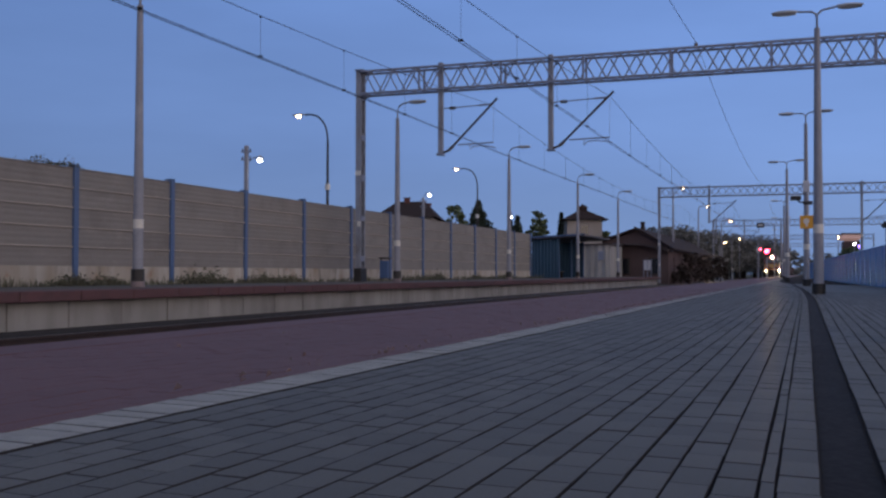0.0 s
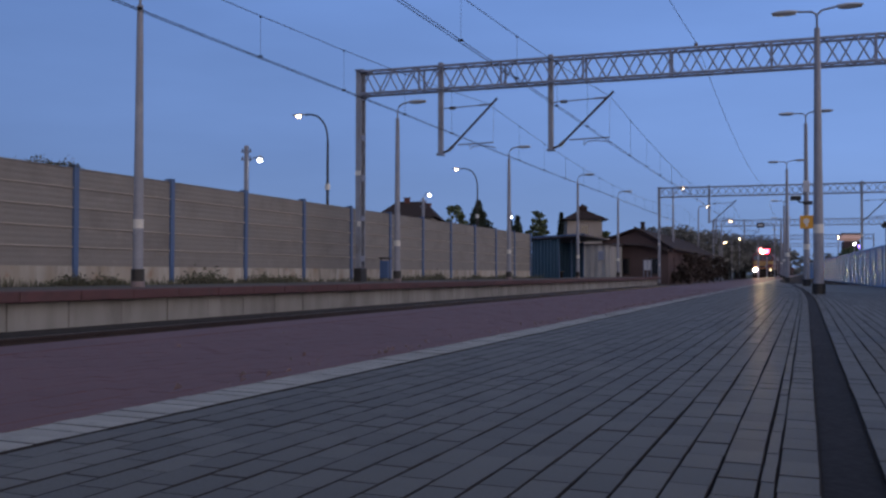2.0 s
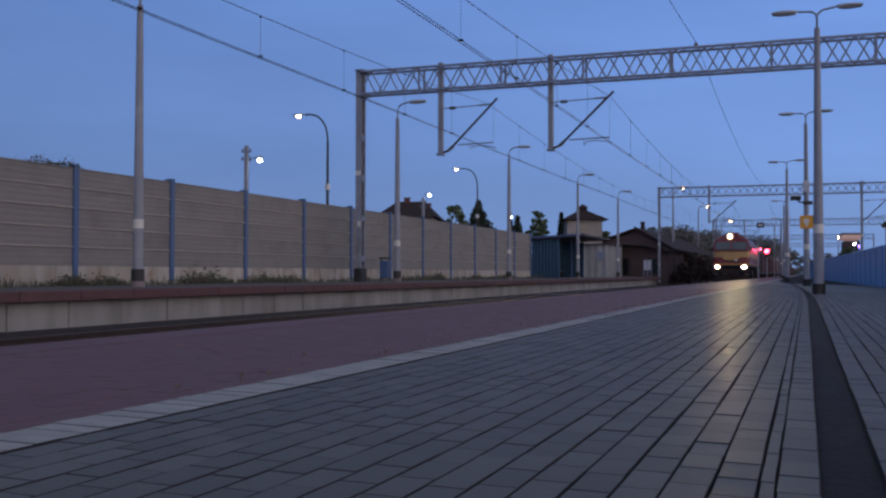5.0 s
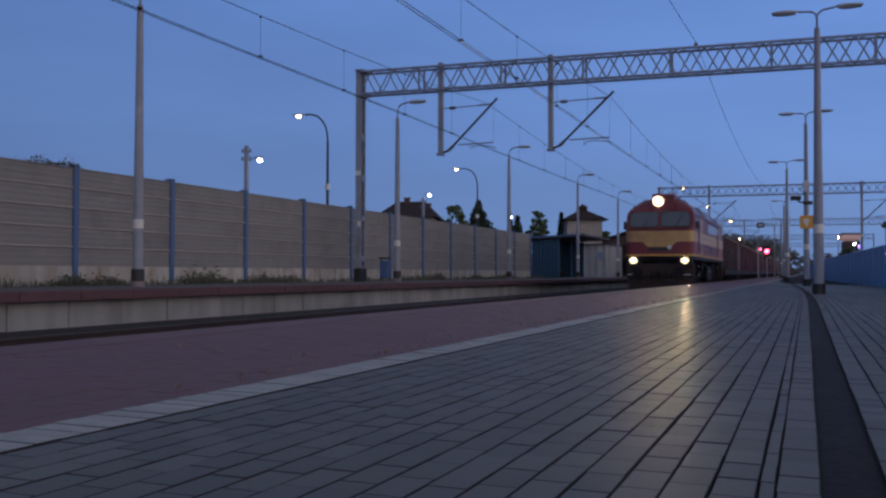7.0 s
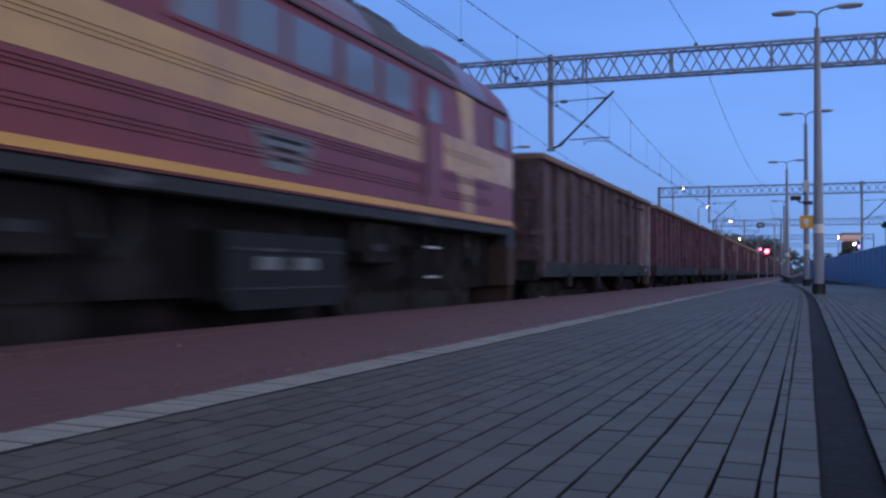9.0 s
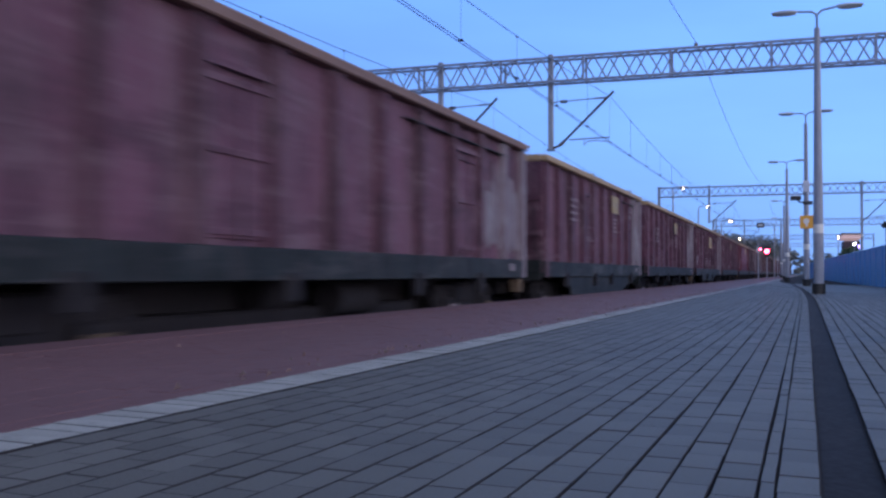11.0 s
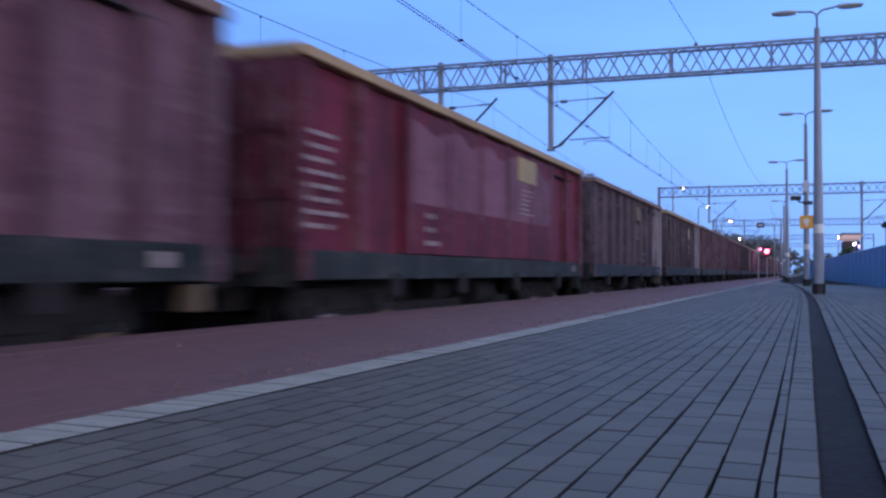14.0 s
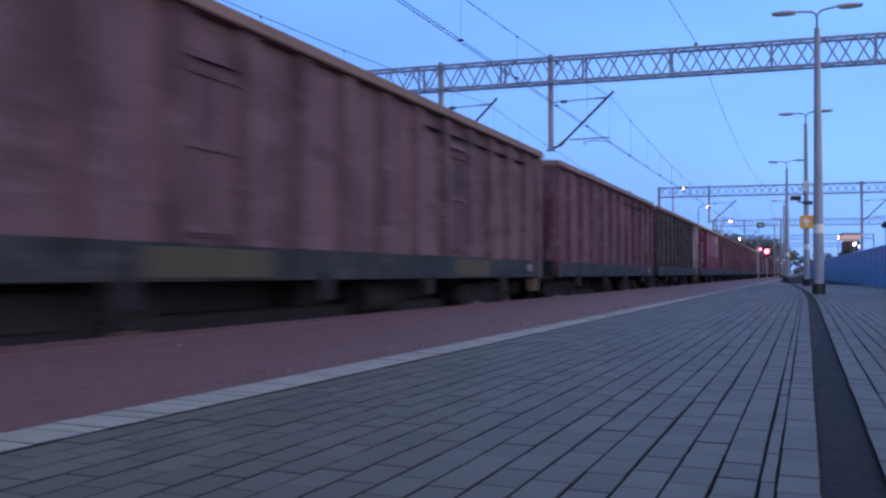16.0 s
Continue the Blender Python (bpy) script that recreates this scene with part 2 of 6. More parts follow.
M_EMBLEM = surface("emblem_metal", (0.115, 0.135, 0.15), (0.075, 0.09, 0.10), rough=0.5, grain=20, blotch=3)
M_OLIVE = surface("olive_flap", (0.062, 0.052, 0.036), (0.04, 0.034, 0.026), rough=0.8, grain=18, blotch=2, streak=3, spec=0.2)
M_SMEAR = surface("chalky_smear", (0.100, 0.105, 0.115), (0.022, 0.028, 0.031), rough=0.85, grain=16, blotch=6, streak=5, spec=0.15)
M_COAL = surface("coal", (0.015, 0.014, 0.014), (0.03, 0.028, 0.027), rough=0.8, grain=8, bump=1.0, depth=0.05)
M_ROOFTILE = surface("dark_roof_tile", (0.030, 0.022, 0.023), (0.042, 0.030, 0.029), spec=0.1, rough=0.85, grain=8, blotch=0.6)
M_PLASTER = surface("old_plaster", (0.33, 0.305, 0.285), (0.24, 0.22, 0.205), rough=0.95, grain=10, blotch=0.5, streak=1)
M_SHEDWALL = surface("grey_render", (0.33, 0.335, 0.345), (0.20, 0.20, 0.205), rough=0.95, grain=10, blotch=0.8, streak=2)
M_BRICKDARK = surface("sooty_brick", (0.100, 0.076, 0.080), (0.066, 0.050, 0.053), spec=0.1, rough=0.95, grain=12, blotch=0.6)
M_BARK = surface("bark", (0.045, 0.035, 0.028), (0.03, 0.024, 0.02), rough=1.0, grain=12)
M_LEAF = surface("broad_leaf", (0.095, 0.125, 0.060), (0.058, 0.082, 0.04), rough=0.8, grain=3, blotch=0.6, bump=0, spread=0.3)
M_NEEDLE = surface("needle", (0.024, 0.042, 0.028), (0.016, 0.03, 0.02), rough=0.8, grain=3, blotch=0.6, bump=0, spread=0.3)
M_SHRUB = surface("dark_shrub_leaf", (0.050, 0.036, 0.035), (0.034, 0.028, 0.026), rough=0.9, grain=3, blotch=0.6, bump=0, spread=0.3)
# distance haze is mixed into this leaf colour as pale grey
M_WOOD = surface("hazed_wood_leaf", (0.145, 0.150, 0.150), (0.090, 0.094, 0.092), rough=0.9, grain=2, blotch=0.3, bump=0, spread=0.35)
M_GRASS = surface("grass_blade", (0.080, 0.088, 0.060), (0.098, 0.094, 0.070), rough=0.9, grain=4, blotch=0.8, bump=0, spread=0.3)
M_WIN = pane_glass("house_pane", (0.015, 0.018, 0.024), 0.1)
G_HEAD = glow("headlight_lit", (1.0, 0.80, 0.46), 2.6)
G_BULB = glow("headlight_bulb_lit", (1.0, 0.76, 0.42), 130000.0)
G_SODIUM = glow("sodium_lamp_lit", (1.0, 0.64, 0.34), 16.0)
G_COOL = glow("cool_lamp_lit", (0.86, 0.95, 1.0), 28.0)
G_RED = glow("signal_red_lit", (1.0, 0.025, 0.06), 45.0)
G_VIOLET = glow("violet_lamp_lit", (0.30, 0.16, 1.0), 6.0)
# the fascia glows by itself, standing for lamplight on it
G_WARMWALL = glow("glowing_fascia", (1.0, 0.62, 0.58), 0.20)
G_WARMWALL.node_tree.nodes["Principled BSDF"].inputs["Base Color"].default_value = (0.26, 0.20, 0.21, 1)
M_DRYLEAF = surface("dry_leaf", (0.15, 0.085, 0.085), (0.11, 0.062, 0.062), rough=0.7, grain=60, bump=0.1, spread=0.35)
lt = M_DRYLEAF.node_tree
tl, mxs = lt.nodes.new("ShaderNodeBsdfTranslucent"), lt.nodes.new("ShaderNodeMixShader")
tl.inputs["Color"].default_value = (0.62, 0.52, 0.44, 1)
mxs.inputs[0].default_value = 0.26
lt.links.new(lt.nodes["Principled BSDF"].outputs[0], mxs.inputs[1])
lt.links.new(tl.outputs[0], mxs.inputs[2])
lt.links.new(mxs.outputs[0], lt.nodes["Material Output"].inputs["Surface"])

stain(M_YELLOW, (0.19, 0.10, 0.065), 1.6, 0.50, 0.64, 0.55)
stain(M_YELLOW, (0.24, 0.13, 0.075), 7.0, 0.54, 0.66, 0.45, (1.0, 0.5, 1.0))
stain(M_MAROON, (0.070, 0.012, 0.020), 1.3, 0.48, 0.66, 0.55)
stain(M_MAROON, (0.17, 0.07, 0.08), 9.0, 0.60, 0.70, 0.30, (1.0, 0.4, 1.0))
# pale streaks painted on as highlights along the dark frame
stain(M_FRAME, (0.085, 0.095, 0.115), 2.2, 0.56, 0.66, 0.60, (1.0, 0.5, 3.0))
stain(M_PIT, (0.022, 0.020, 0.024), 1.8, 0.48, 0.62, 0.8)
stain(M_BOARD, (0.120, 0.112, 0.110), 0.7, 0.50, 0.68, 0.55)
stain(M_BOARD, (0.270, 0.262, 0.258), 1.9, 0.56, 0.70, 0.40, (1.0, 0.6, 1.5))
stain(M_PLINTH, (0.23, 0.13, 0.075), 1.5, 0.56, 0.68, 0.65)
stain(M_PLINTH, (0.11, 0.105, 0.095), 2.6, 0.54, 0.68, 0.60, (1.0, 1.0, 0.5))
stain(M_CONC, (0.13, 0.125, 0.125), 0.9, 0.52, 0.68, 0.60, (1.0, 1.0, 0.5))
stain(M_COPING, (0.050, 0.030, 0.034), 1.4, 0.50, 0.66, 0.60)
stain(M_DRAIN, (0.040, 0.034, 0.034), 2.4, 0.54, 0.68, 0.55, (2.0, 0.35, 1.0))
stain(M_WHITE, (0.15, 0.147, 0.142), 9.0, 0.52, 0.66, 0.50)
stain(M_PAVER, (0.062, 0.060, 0.058), 0.5, 0.52, 0.68, 0.45)
stain(M_LEG, (0.105, 0.085, 0.075), 2.5, 0.56, 0.68, 0.50, (1.0, 1.0, 0.3))
stain(M_GALV, (0.33, 0.345, 0.38), 3.0, 0.56, 0.68, 0.45, (1.0, 1.0, 0.4))


# ---- mesh building ----
class Mesh:
    """Collects vertices and faces for one mesh."""

    def __init__(self):
        self.v, self.f = [], []

    def add(self, verts, faces):
        k = len(self.v)
        self.v += [tuple(p) for p in verts]
        self.f += [tuple(i + k for i in f) for f in faces]
        return self

    def box(self, x0, x1, y0, y1, z0, z1, c=0.0):
        if c <= 0:
            v = [(x, y, z) for x in (x0, x1) for y in (y0, y1) for z in (z0, z1)]
            return self.add(v, [(0, 1, 3, 2), (4, 6, 7, 5), (0, 4, 5, 1), (2, 3, 7, 6), (0, 2, 6, 4), (1, 5, 7, 3)])
        X, Y, Z = (x0, x1), (y0, y1), (z0, z1)
        v, ix = [], {}
        for i, j, k in itertools.product((0, 1), repeat=3):
            sx, sy, sz = (c if i == 0 else -c), (c if j == 0 else -c), (c if k == 0 else -c)
            for a, p in enumerate(((X[i], Y[j] + sy, Z[k] + sz), (X[i] + sx, Y[j], Z[k] + sz), (X[i] + sx, Y[j] + sy, Z[k]))):
                ix[i, j, k, a] = len(v)
                v.append(p)
        f = []
        for a in range(3):
            o = [q for q in range(3) if q != a]
            for s in (0, 1):
                quad = []
                for p, q in ((0, 0), (1, 0), (1, 1), (0, 1)):
                    t = [0, 0, 0]
                    t[a], t[o[0]], t[o[1]] = s, p, q
                    quad.append(ix[(*t, a)])
                f.append(tuple(quad) if (s == 1) == (a != 1) else tuple(quad[::-1]))
            for p, q in itertools.product((0, 1), repeat=2):
                t0, t1 = [0, 0, 0], [0, 0, 0]
                t0[a], t1[a] = 0, 1
                t0[o[0]] = t1[o[0]] = p
                t0[o[1]] = t1[o[1]] = q
                quad = (ix[(*t0, o[0])], ix[(*t1, o[0])], ix[(*t1, o[1])], ix[(*t0, o[1])])
                f.append(quad if ((p == q) == (a != 1)) else quad[::-1])
        for i, j, k in itertools.product((0, 1), repeat=3):
            t = (ix[i, j, k, 0], ix[i, j, k, 1], ix[i, j, k, 2])
            f.append(t if (i + j + k) % 2 == 1 else t[::-1])
        return self.add(v, f)

    def rings(self, rings, caps=True, closed=True):
        n = len(rings[0])
        f = []
        for r in range(len(rings) - 1):
            for i in range(n if closed else n - 1):
                j = (i + 1) % n
                f.append((r * n + i, r * n + j, (r + 1) * n + j, (r + 1) * n + i))
        if caps:
            f.append(tuple(range(n))[::-1])
            f.append(tuple(range((len(rings) - 1) * n, len(rings) * n)))
        return self.add([p for r in rings for p in r], f)

    def path(self, pts, r, n=8, caps=True):
        pts = [Vector(p) for p in pts]
        rs = list(r) if isinstance(r, (list, tuple)) else [r] * len(pts)
        out = []
        for i, p in enumerate(pts):
            d = (pts[min(i + 1, len(pts) - 1)] - pts[max(i - 1, 0)]).normalized()
            a = d.cross(Vector((0, 0, 1)) if abs(d.z) < 0.9 else Vector((1, 0, 0))).normalized()
            b = d.cross(a)
            out.append([p + rs[i] * (math.cos(t) * a + math.sin(t) * b) for t in (math.tau * k / n for k in range(n))])
        return self.rings(out, caps)

    def tube(self, p0, p1, r0, r1=None, n=8):
        return self.path([p0, p1], [r0, r0 if r1 is None else r1], n)

    def bar(self, p0, p1, w):
        """A square bar."""
        return self.path([p0, p1], w * 0.7071, 4)

    def prism(self, outline, y0, y1):
        """An outline of (x, z) drawn out along y."""
        return self.rings([[(x, y0, z) for x, z in outline], [(x, y1, z) for x, z in outline]])

    def prism_x(self, outline, x0, x1):
        """An outline of (y, z) drawn out along x."""
        return self.rings([[(x0, y, z) for y, z in outline], [(x1, y, z) for y, z in outline]])

    def data(self, name, material, smooth=True):
        me = bpy.data.meshes.new(name)
        me.from_pydata(self.v, [], self.f)
        me.materials.append(material)
        bm = bmesh.new()
        bm.from_mesh(me)
        bmesh.ops.recalc_face_normals(bm, faces=bm.faces)
        bm.to_mesh(me)
        bm.free()
        if smooth:
            me.shade_smooth()
            me.set_sharp_from_angle(angle=radians(34))
        return me


def thing(name, m=None, label="", category="", group="", kind=""):
    ob = new(name)
    ob.empty_display_size = 0.2
    ob.matrix_basis = m or Matrix()
    return tagged(ob, label, category, group, kind)


def part(name, mesh, material, parent=None, label="", m=None, smooth=True):
    ob = new(name, mesh.data(name, material, smooth) if isinstance(mesh, Mesh) else mesh)
    ob.parent = parent
    if m is not None:
        ob.matrix_basis = m
    return tagged(ob, label)


def solid(name, mesh, material, label, category, kind="", group="", smooth=True):
    return tagged(new(name, mesh.data(name, material, smooth)), label, category, group, kind)


# ---- ground and tracks ----
g_ = Mesh()
GX, GY = [-900, -200, -60, -30, -17, -12, 0, 12, 60, 300, 900], [-120, -20, 20, 60, 110, 200, 400, 800, 1800]
g_.add([(x, y, BED - 0.22) for y in GY for x in GX],
       [(j * len(GX) + i, j * len(GX) + i + 1, (j + 1) * len(GX) + i + 1, (j + 1) * len(GX) + i) for j in range(len(GY) - 1) for i in range(len(GX) - 1)])
solid("ground", g_, M_EARTH, "dark grassy earth reaching to the horizon", "ground", "structure")

bed = Mesh()
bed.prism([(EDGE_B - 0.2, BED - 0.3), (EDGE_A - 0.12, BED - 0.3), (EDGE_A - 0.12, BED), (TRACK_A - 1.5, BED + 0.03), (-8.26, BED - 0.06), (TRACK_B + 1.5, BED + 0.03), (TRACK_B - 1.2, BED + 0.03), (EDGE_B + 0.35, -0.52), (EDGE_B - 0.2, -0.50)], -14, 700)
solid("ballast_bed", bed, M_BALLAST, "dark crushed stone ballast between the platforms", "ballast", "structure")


def railway_track(cx, label):
    t = thing("railway_track", Matrix.Translation((cx, 0, 0)), label, "track", "tracks", "structure")
    prof = [(-0.07, 0), (0.07, 0), (0.065, 0.02), (0.012, 0.035), (0.012, 0.12), (0.036, 0.13), (0.036, 0.168), (-0.036, 0.168), (-0.036, 0.13), (-0.012, 0.12), (-0.012, 0.035), (-0.065, 0.02)]
    for s in (-0.7535, 0.7535):
        r = part("rail", Mesh().prism([(s + x, RAIL - 0.172 + z) for x, z in prof], -14, 700), M_RAIL, t, "rusty steel rail")
        part("running_surface", Mesh().box(s - 0.03, s + 0.03, -14, 700, RAIL - 0.0035, RAIL), M_SHINE, r, "polished rail head")
    sl = Mesh()
    for i in range(170):
        y = -10 + 0.62 * i
        sl.prism_x([(y, RAIL - 0.33), (y + 0.26, RAIL - 0.33), (y + 0.22, RAIL - 0.168), (y + 0.04, RAIL - 0.168)], -1.28, 1.28)
    tagged(part("sleepers", sl, M_SLEEPER, t, smooth=False), kind="stuff")
    return t


railway_track(TRACK_A, "rusty rails on concrete sleepers beside the platform")
railway_track(TRACK_B, "rusty rails on concrete sleepers beside the far platform")

# ---- far platform with its wall and coping ----
lp = thing("platform_far", None, "grey far platform with a red edge and a concrete wall", "platform", "", "structure")
part("slab", Mesh().box(-30, EDGE_B - 0.95, -14, 92, BED - 0.2, LEFT_TOP - 0.004), M_ASPHALT, lp, "dark grey asphalt surface")
pw = Mesh().box(EDGE_B - 0.66, EDGE_B - 0.46, -14, 92, BED - 0.2, -0.06)
part("footing", pw, M_CONC, lp)
y = -13.7
while y < 91:
    w = 1.5 if y < 60 else 3.0
    part("wall_panel", Mesh().box(EDGE_B - 0.46, EDGE_B - 0.28 + random.uniform(-0.008, 0.008), y + 0.012, min(y + w - 0.012, 91.9), BED - 0.1, -0.02, 0.012), M_CONC, lp)
    part("coping_slab", Mesh().box(EDGE_B - 0.95, EDGE_B + random.uniform(-0.006, 0.006), y + 0.006, min(y + w - 0.006, 91.9), -0.015, LEFT_TOP, 0.012), M_COPING, lp, "red painted edge slab")
    y += w

# ---- near platform core under the paving ----
NEAR_END = 330.0
core = Mesh()
ys = [-8, 0, 5, 10, 15, 20, 26, 32, 38, 45, 60, 80, 110, 160, 240, NEAR_END]
secs = []
for y in ys:
    secs.append([(EDGE_A + 0.02, y, BED - 0.3), (EDGE_A + 0.02, y, fall(EDGE_A) - 0.013), (-2.0, y, fall(-2.0) - 0.013), (0.0, y, fall(0) - 0.015), (3.0, y, fall(3.0) - 0.013), (9.0, y, fall(8.0) - 0.013), (9.0, y, BED - 0.3)])
core.rings(secs)
np_ = solid("platform_near", core, M_BASE, "wide paved island platform, grey with a red edge strip", "platform", "structure")
edge = Mesh()
y = -8.0
while y < 200:
    w = 1.0 if y < 60 else 5.0
    edge.box(EDGE_A, EDGE_A + 0.414, y + 0.002, y + w - 0.002, fall(EDGE_A) - 0.16, fall(EDGE_A) - 0.004)
    y += w
tagged(part("edge_slabs", edge, M_RED, np_, "red concrete edge slabs"), kind="stuff")
fw = Mesh().box(EDGE_A + 0.06, EDGE_A + 0.24, -8, 200, BED - 0.2, fall(EDGE_A) - 0.165)
part("platform_wall", fw, M_CONC, np_, "grey concrete platform wall")


# ---- noise barrier ----
def noise_barrier():
    t = thing("noise_barrier", None, "beige ribbed noise barrier with blue steel posts", "barrier", "", "structure")
    def fx(y):
        return -16.89 - 0.0048 * (y - 20.0)
    board = Mesh()
    n = 7
    outline = [(0.0, 0.0), (0.0, 0.47), (0.035, 0.478), (0.055, 0.468), (0.055, 0.445)]
    for k in range(n):
        z = 0.435 - 0.405 * k / (n - 1)
        outline += [(0.034 + 0.007 * (k % 2), z)]
    outline += [(0.03, 0.0)]
    board.prism(outline, 0.07, 3.93)
    bd = board.data("board", M_BOARD, False)
    ledge = Mesh().box(0.03, 0.075, 0.07, 3.93, 0.448, 0.482, 0.008).data("ledge", M_LEDGE)
    post = Mesh()
    post.box(-0.02, 0.10, -0.085, 0.085, 0.05, 2.96, 0.006).box(-0.12, -0.02, -0.015, 0.015, 0.05, 2.95).box(-0.135, -0.115, -0.085, 0.085, 0.05, 2.95).box(0.1, 0.112, -0.06, 0.06, 0.05, 0.5)
    pd = post.data("post", M_BLUE)
    plinth = Mesh().box(-0.06, 0.045, 0.06, 3.94, -0.1, 0.482, 0.006).data("plinth", M_PLINTH)
    cap = Mesh().box(-0.137, 0.103, -0.087, 0.087, 2.96, 2.972, 0.004).data("post_cap", M_BLUE)
    for i in range(-5, 12):
        y = 20.0 + 4.0 * i
        base = Matrix.Translation((fx(y), y, LEFT_TOP)) @ Matrix.Rotation(0.0048, 4, "Z")
        p = part("post", pd, None, t, "blue painted steel post", base)
        part("post_cap", cap, None, p)
        if i < 11:
            part("plinth", plinth, None, t, "stained grey concrete plinth", base)
            for r in range(5):
                b = part("board", bd, None, t, "", base @ Matrix.Translation((0, 0, 0.480 + 0.484 * r)))
                if r < 4:
                    part("ledge", ledge, None, b, "board ledge, paler for the light it catches")
    return t


noise_barrier()

# weeds along the foot of the barrier
wd = Mesh()
rg = random.Random(5)
for i in range(5200):
    y = rg.uniform(-1, 66)
    dens = 0.5 + 0.5 * math.sin(y * 0.7) * math.sin(y * 0.23 + 1)
    if rg.random() > 0.25 + 0.75 * dens:
        continue
    x = -16.72 + abs(rg.gauss(0, 0.22))
    h = rg.uniform(0.06, 0.2) * (0.6 + dens) * (1.7 if rg.random() < 0.08 else 1)
    a, w, lean = rg.uniform(0, math.tau), rg.uniform(0.008, 0.022), rg.uniform(0.0, 0.12)
    ca, sa = math.cos(a), math.sin(a)
    wd.add([(x - w * ca, y - w * sa, LEFT_TOP - 0.01), (x + w * ca, y + w * sa, LEFT_TOP - 0.01), (x + w * 0.6 * ca + lean * sa * 0.5, y + w * 0.6 * sa - lean * ca * 0.5, LEFT_TOP + h * 0.6), (x + lean * sa, y - lean * ca, LEFT_TOP + h), (x - w * 0.6 * ca + lean * sa * 0.5, y - w * 0.6 * sa - lean * ca * 0.5, LEFT_TOP + h * 0.6)], [(0, 1, 2, 4), (4, 2, 3)])
for yc, n, hh in ((19.6, 500, 0.3), (20.8, 420, 0.26), (24.6, 520, 0.34), (25.6, 620, 0.42), (28.6, 420, 0.3), (30.4, 300, 0.24), (45.0, 500, 0.36), (51.0, 400, 0.3), (57.0, 420, 0.34)):
    for _ in range(n):
        q = Vector((-16.55 + rg.gauss(0, 0.13), yc + rg.gauss(0, 0.42), 0))
        q.z = LEFT_TOP + abs(rg.gauss(0, 0.5)) * hh * max(0.25, 1 - abs(q.y - yc) / 1.1)
        a = Vector((rg.uniform(-1, 1), rg.uniform(-1, 1), rg.uniform(-0.2, 1))).normalized() * rg.uniform(0.03, 0.075)
        b = a.cross(Vector((rg.uniform(-1, 1), rg.uniform(-1, 1), rg.uniform(-1, 1)))).normalized() * 0.022
        wd.add([q - a, q + b, q + a, q - b], [(0, 1, 2, 3)])
solid("weeds", wd, M_GRASS, "ragged grass and weeds along the foot of the barrier", "grass", "stuff", smooth=False)


cre = Mesh()
for _ in range(260):
    y = rg.gauss(19.3, 0.5)
    q = Vector((-16.86 + rg.gauss(0, 0.07), y, LEFT_TOP + 2.9 + abs(rg.gauss(0, 0.09)) * max(0.3, math.sin(y * 3.1) ** 2)))
    a = Vector((rg.uniform(-1, 1), rg.uniform(-1, 1), rg.uniform(-0.3, 1))).normalized() * rg.uniform(0.02, 0.05)
    b = a.cross(Vector((rg.uniform(-1, 1), rg.uniform(-1, 1), rg.uniform(-1, 1)))).normalized() * 0.018
    cre.add([q - a, q + b, q + a, q - b], [(0, 1, 2, 3)])
solid("creeper", cre, M_GRASS, "thin creeper growing over the top of the barrier", "climbing plant", "stuff", smooth=False)


# ---- overhead line gantries ----
def truss(t, x0, x1, z0, z1, step, width=0.55, thick=0.045, joints=()):
    """A lattice beam of two braced faces: chords, zigzag braces and joint posts, each run a part."""
    for y in (-width / 2, width / 2):
        for z, nm in ((z1, "top_chord"), (z0, "bottom_chord")):
            part(nm, Mesh().box(x0, x1, y - 0.04, y + 0.04, z - 0.038, z + 0.038, 0.006), M_LATTICE, t)
    n = int(round((x1 - x0) / step))
    for side_y, off in ((-width / 2, 0), (width / 2, 1)):
        for i in range(n):
            xa, xb = x0 + (x1 - x0) * i / n, x0 + (x1 - x0) * (i + 1) / n
            lo, hi = ((z0, z1) if (i + off) % 2 == 0 else (z1, z0))
            part("brace", Mesh().bar((xa, side_y, lo), (xb, side_y, hi), thick), M_LATTICE, t, smooth=False)
    lace = Mesh()
    m = int((x1 - x0) / step)
    for z in (z0, z1):
        for i in range(m):
            xa, xb = x0 + (x1 - x0) * i / m, x0 + (x1 - x0) * (i + 1) / m
            s = 1 if i % 2 else -1
            lace.bar((xa, s * width / 2, z), (xb, -s * width / 2, z), 0.02)
    tagged(part("lacing", lace, M_LATTICE, t, smooth=False), kind="stuff")
    for x in joints:
        for y in (-width / 2, width / 2):
            part("joint_post", Mesh().box(x - 0.032, x + 0.032, y - 0.03, y + 0.03, z0, z1), M_LATTICE, t)


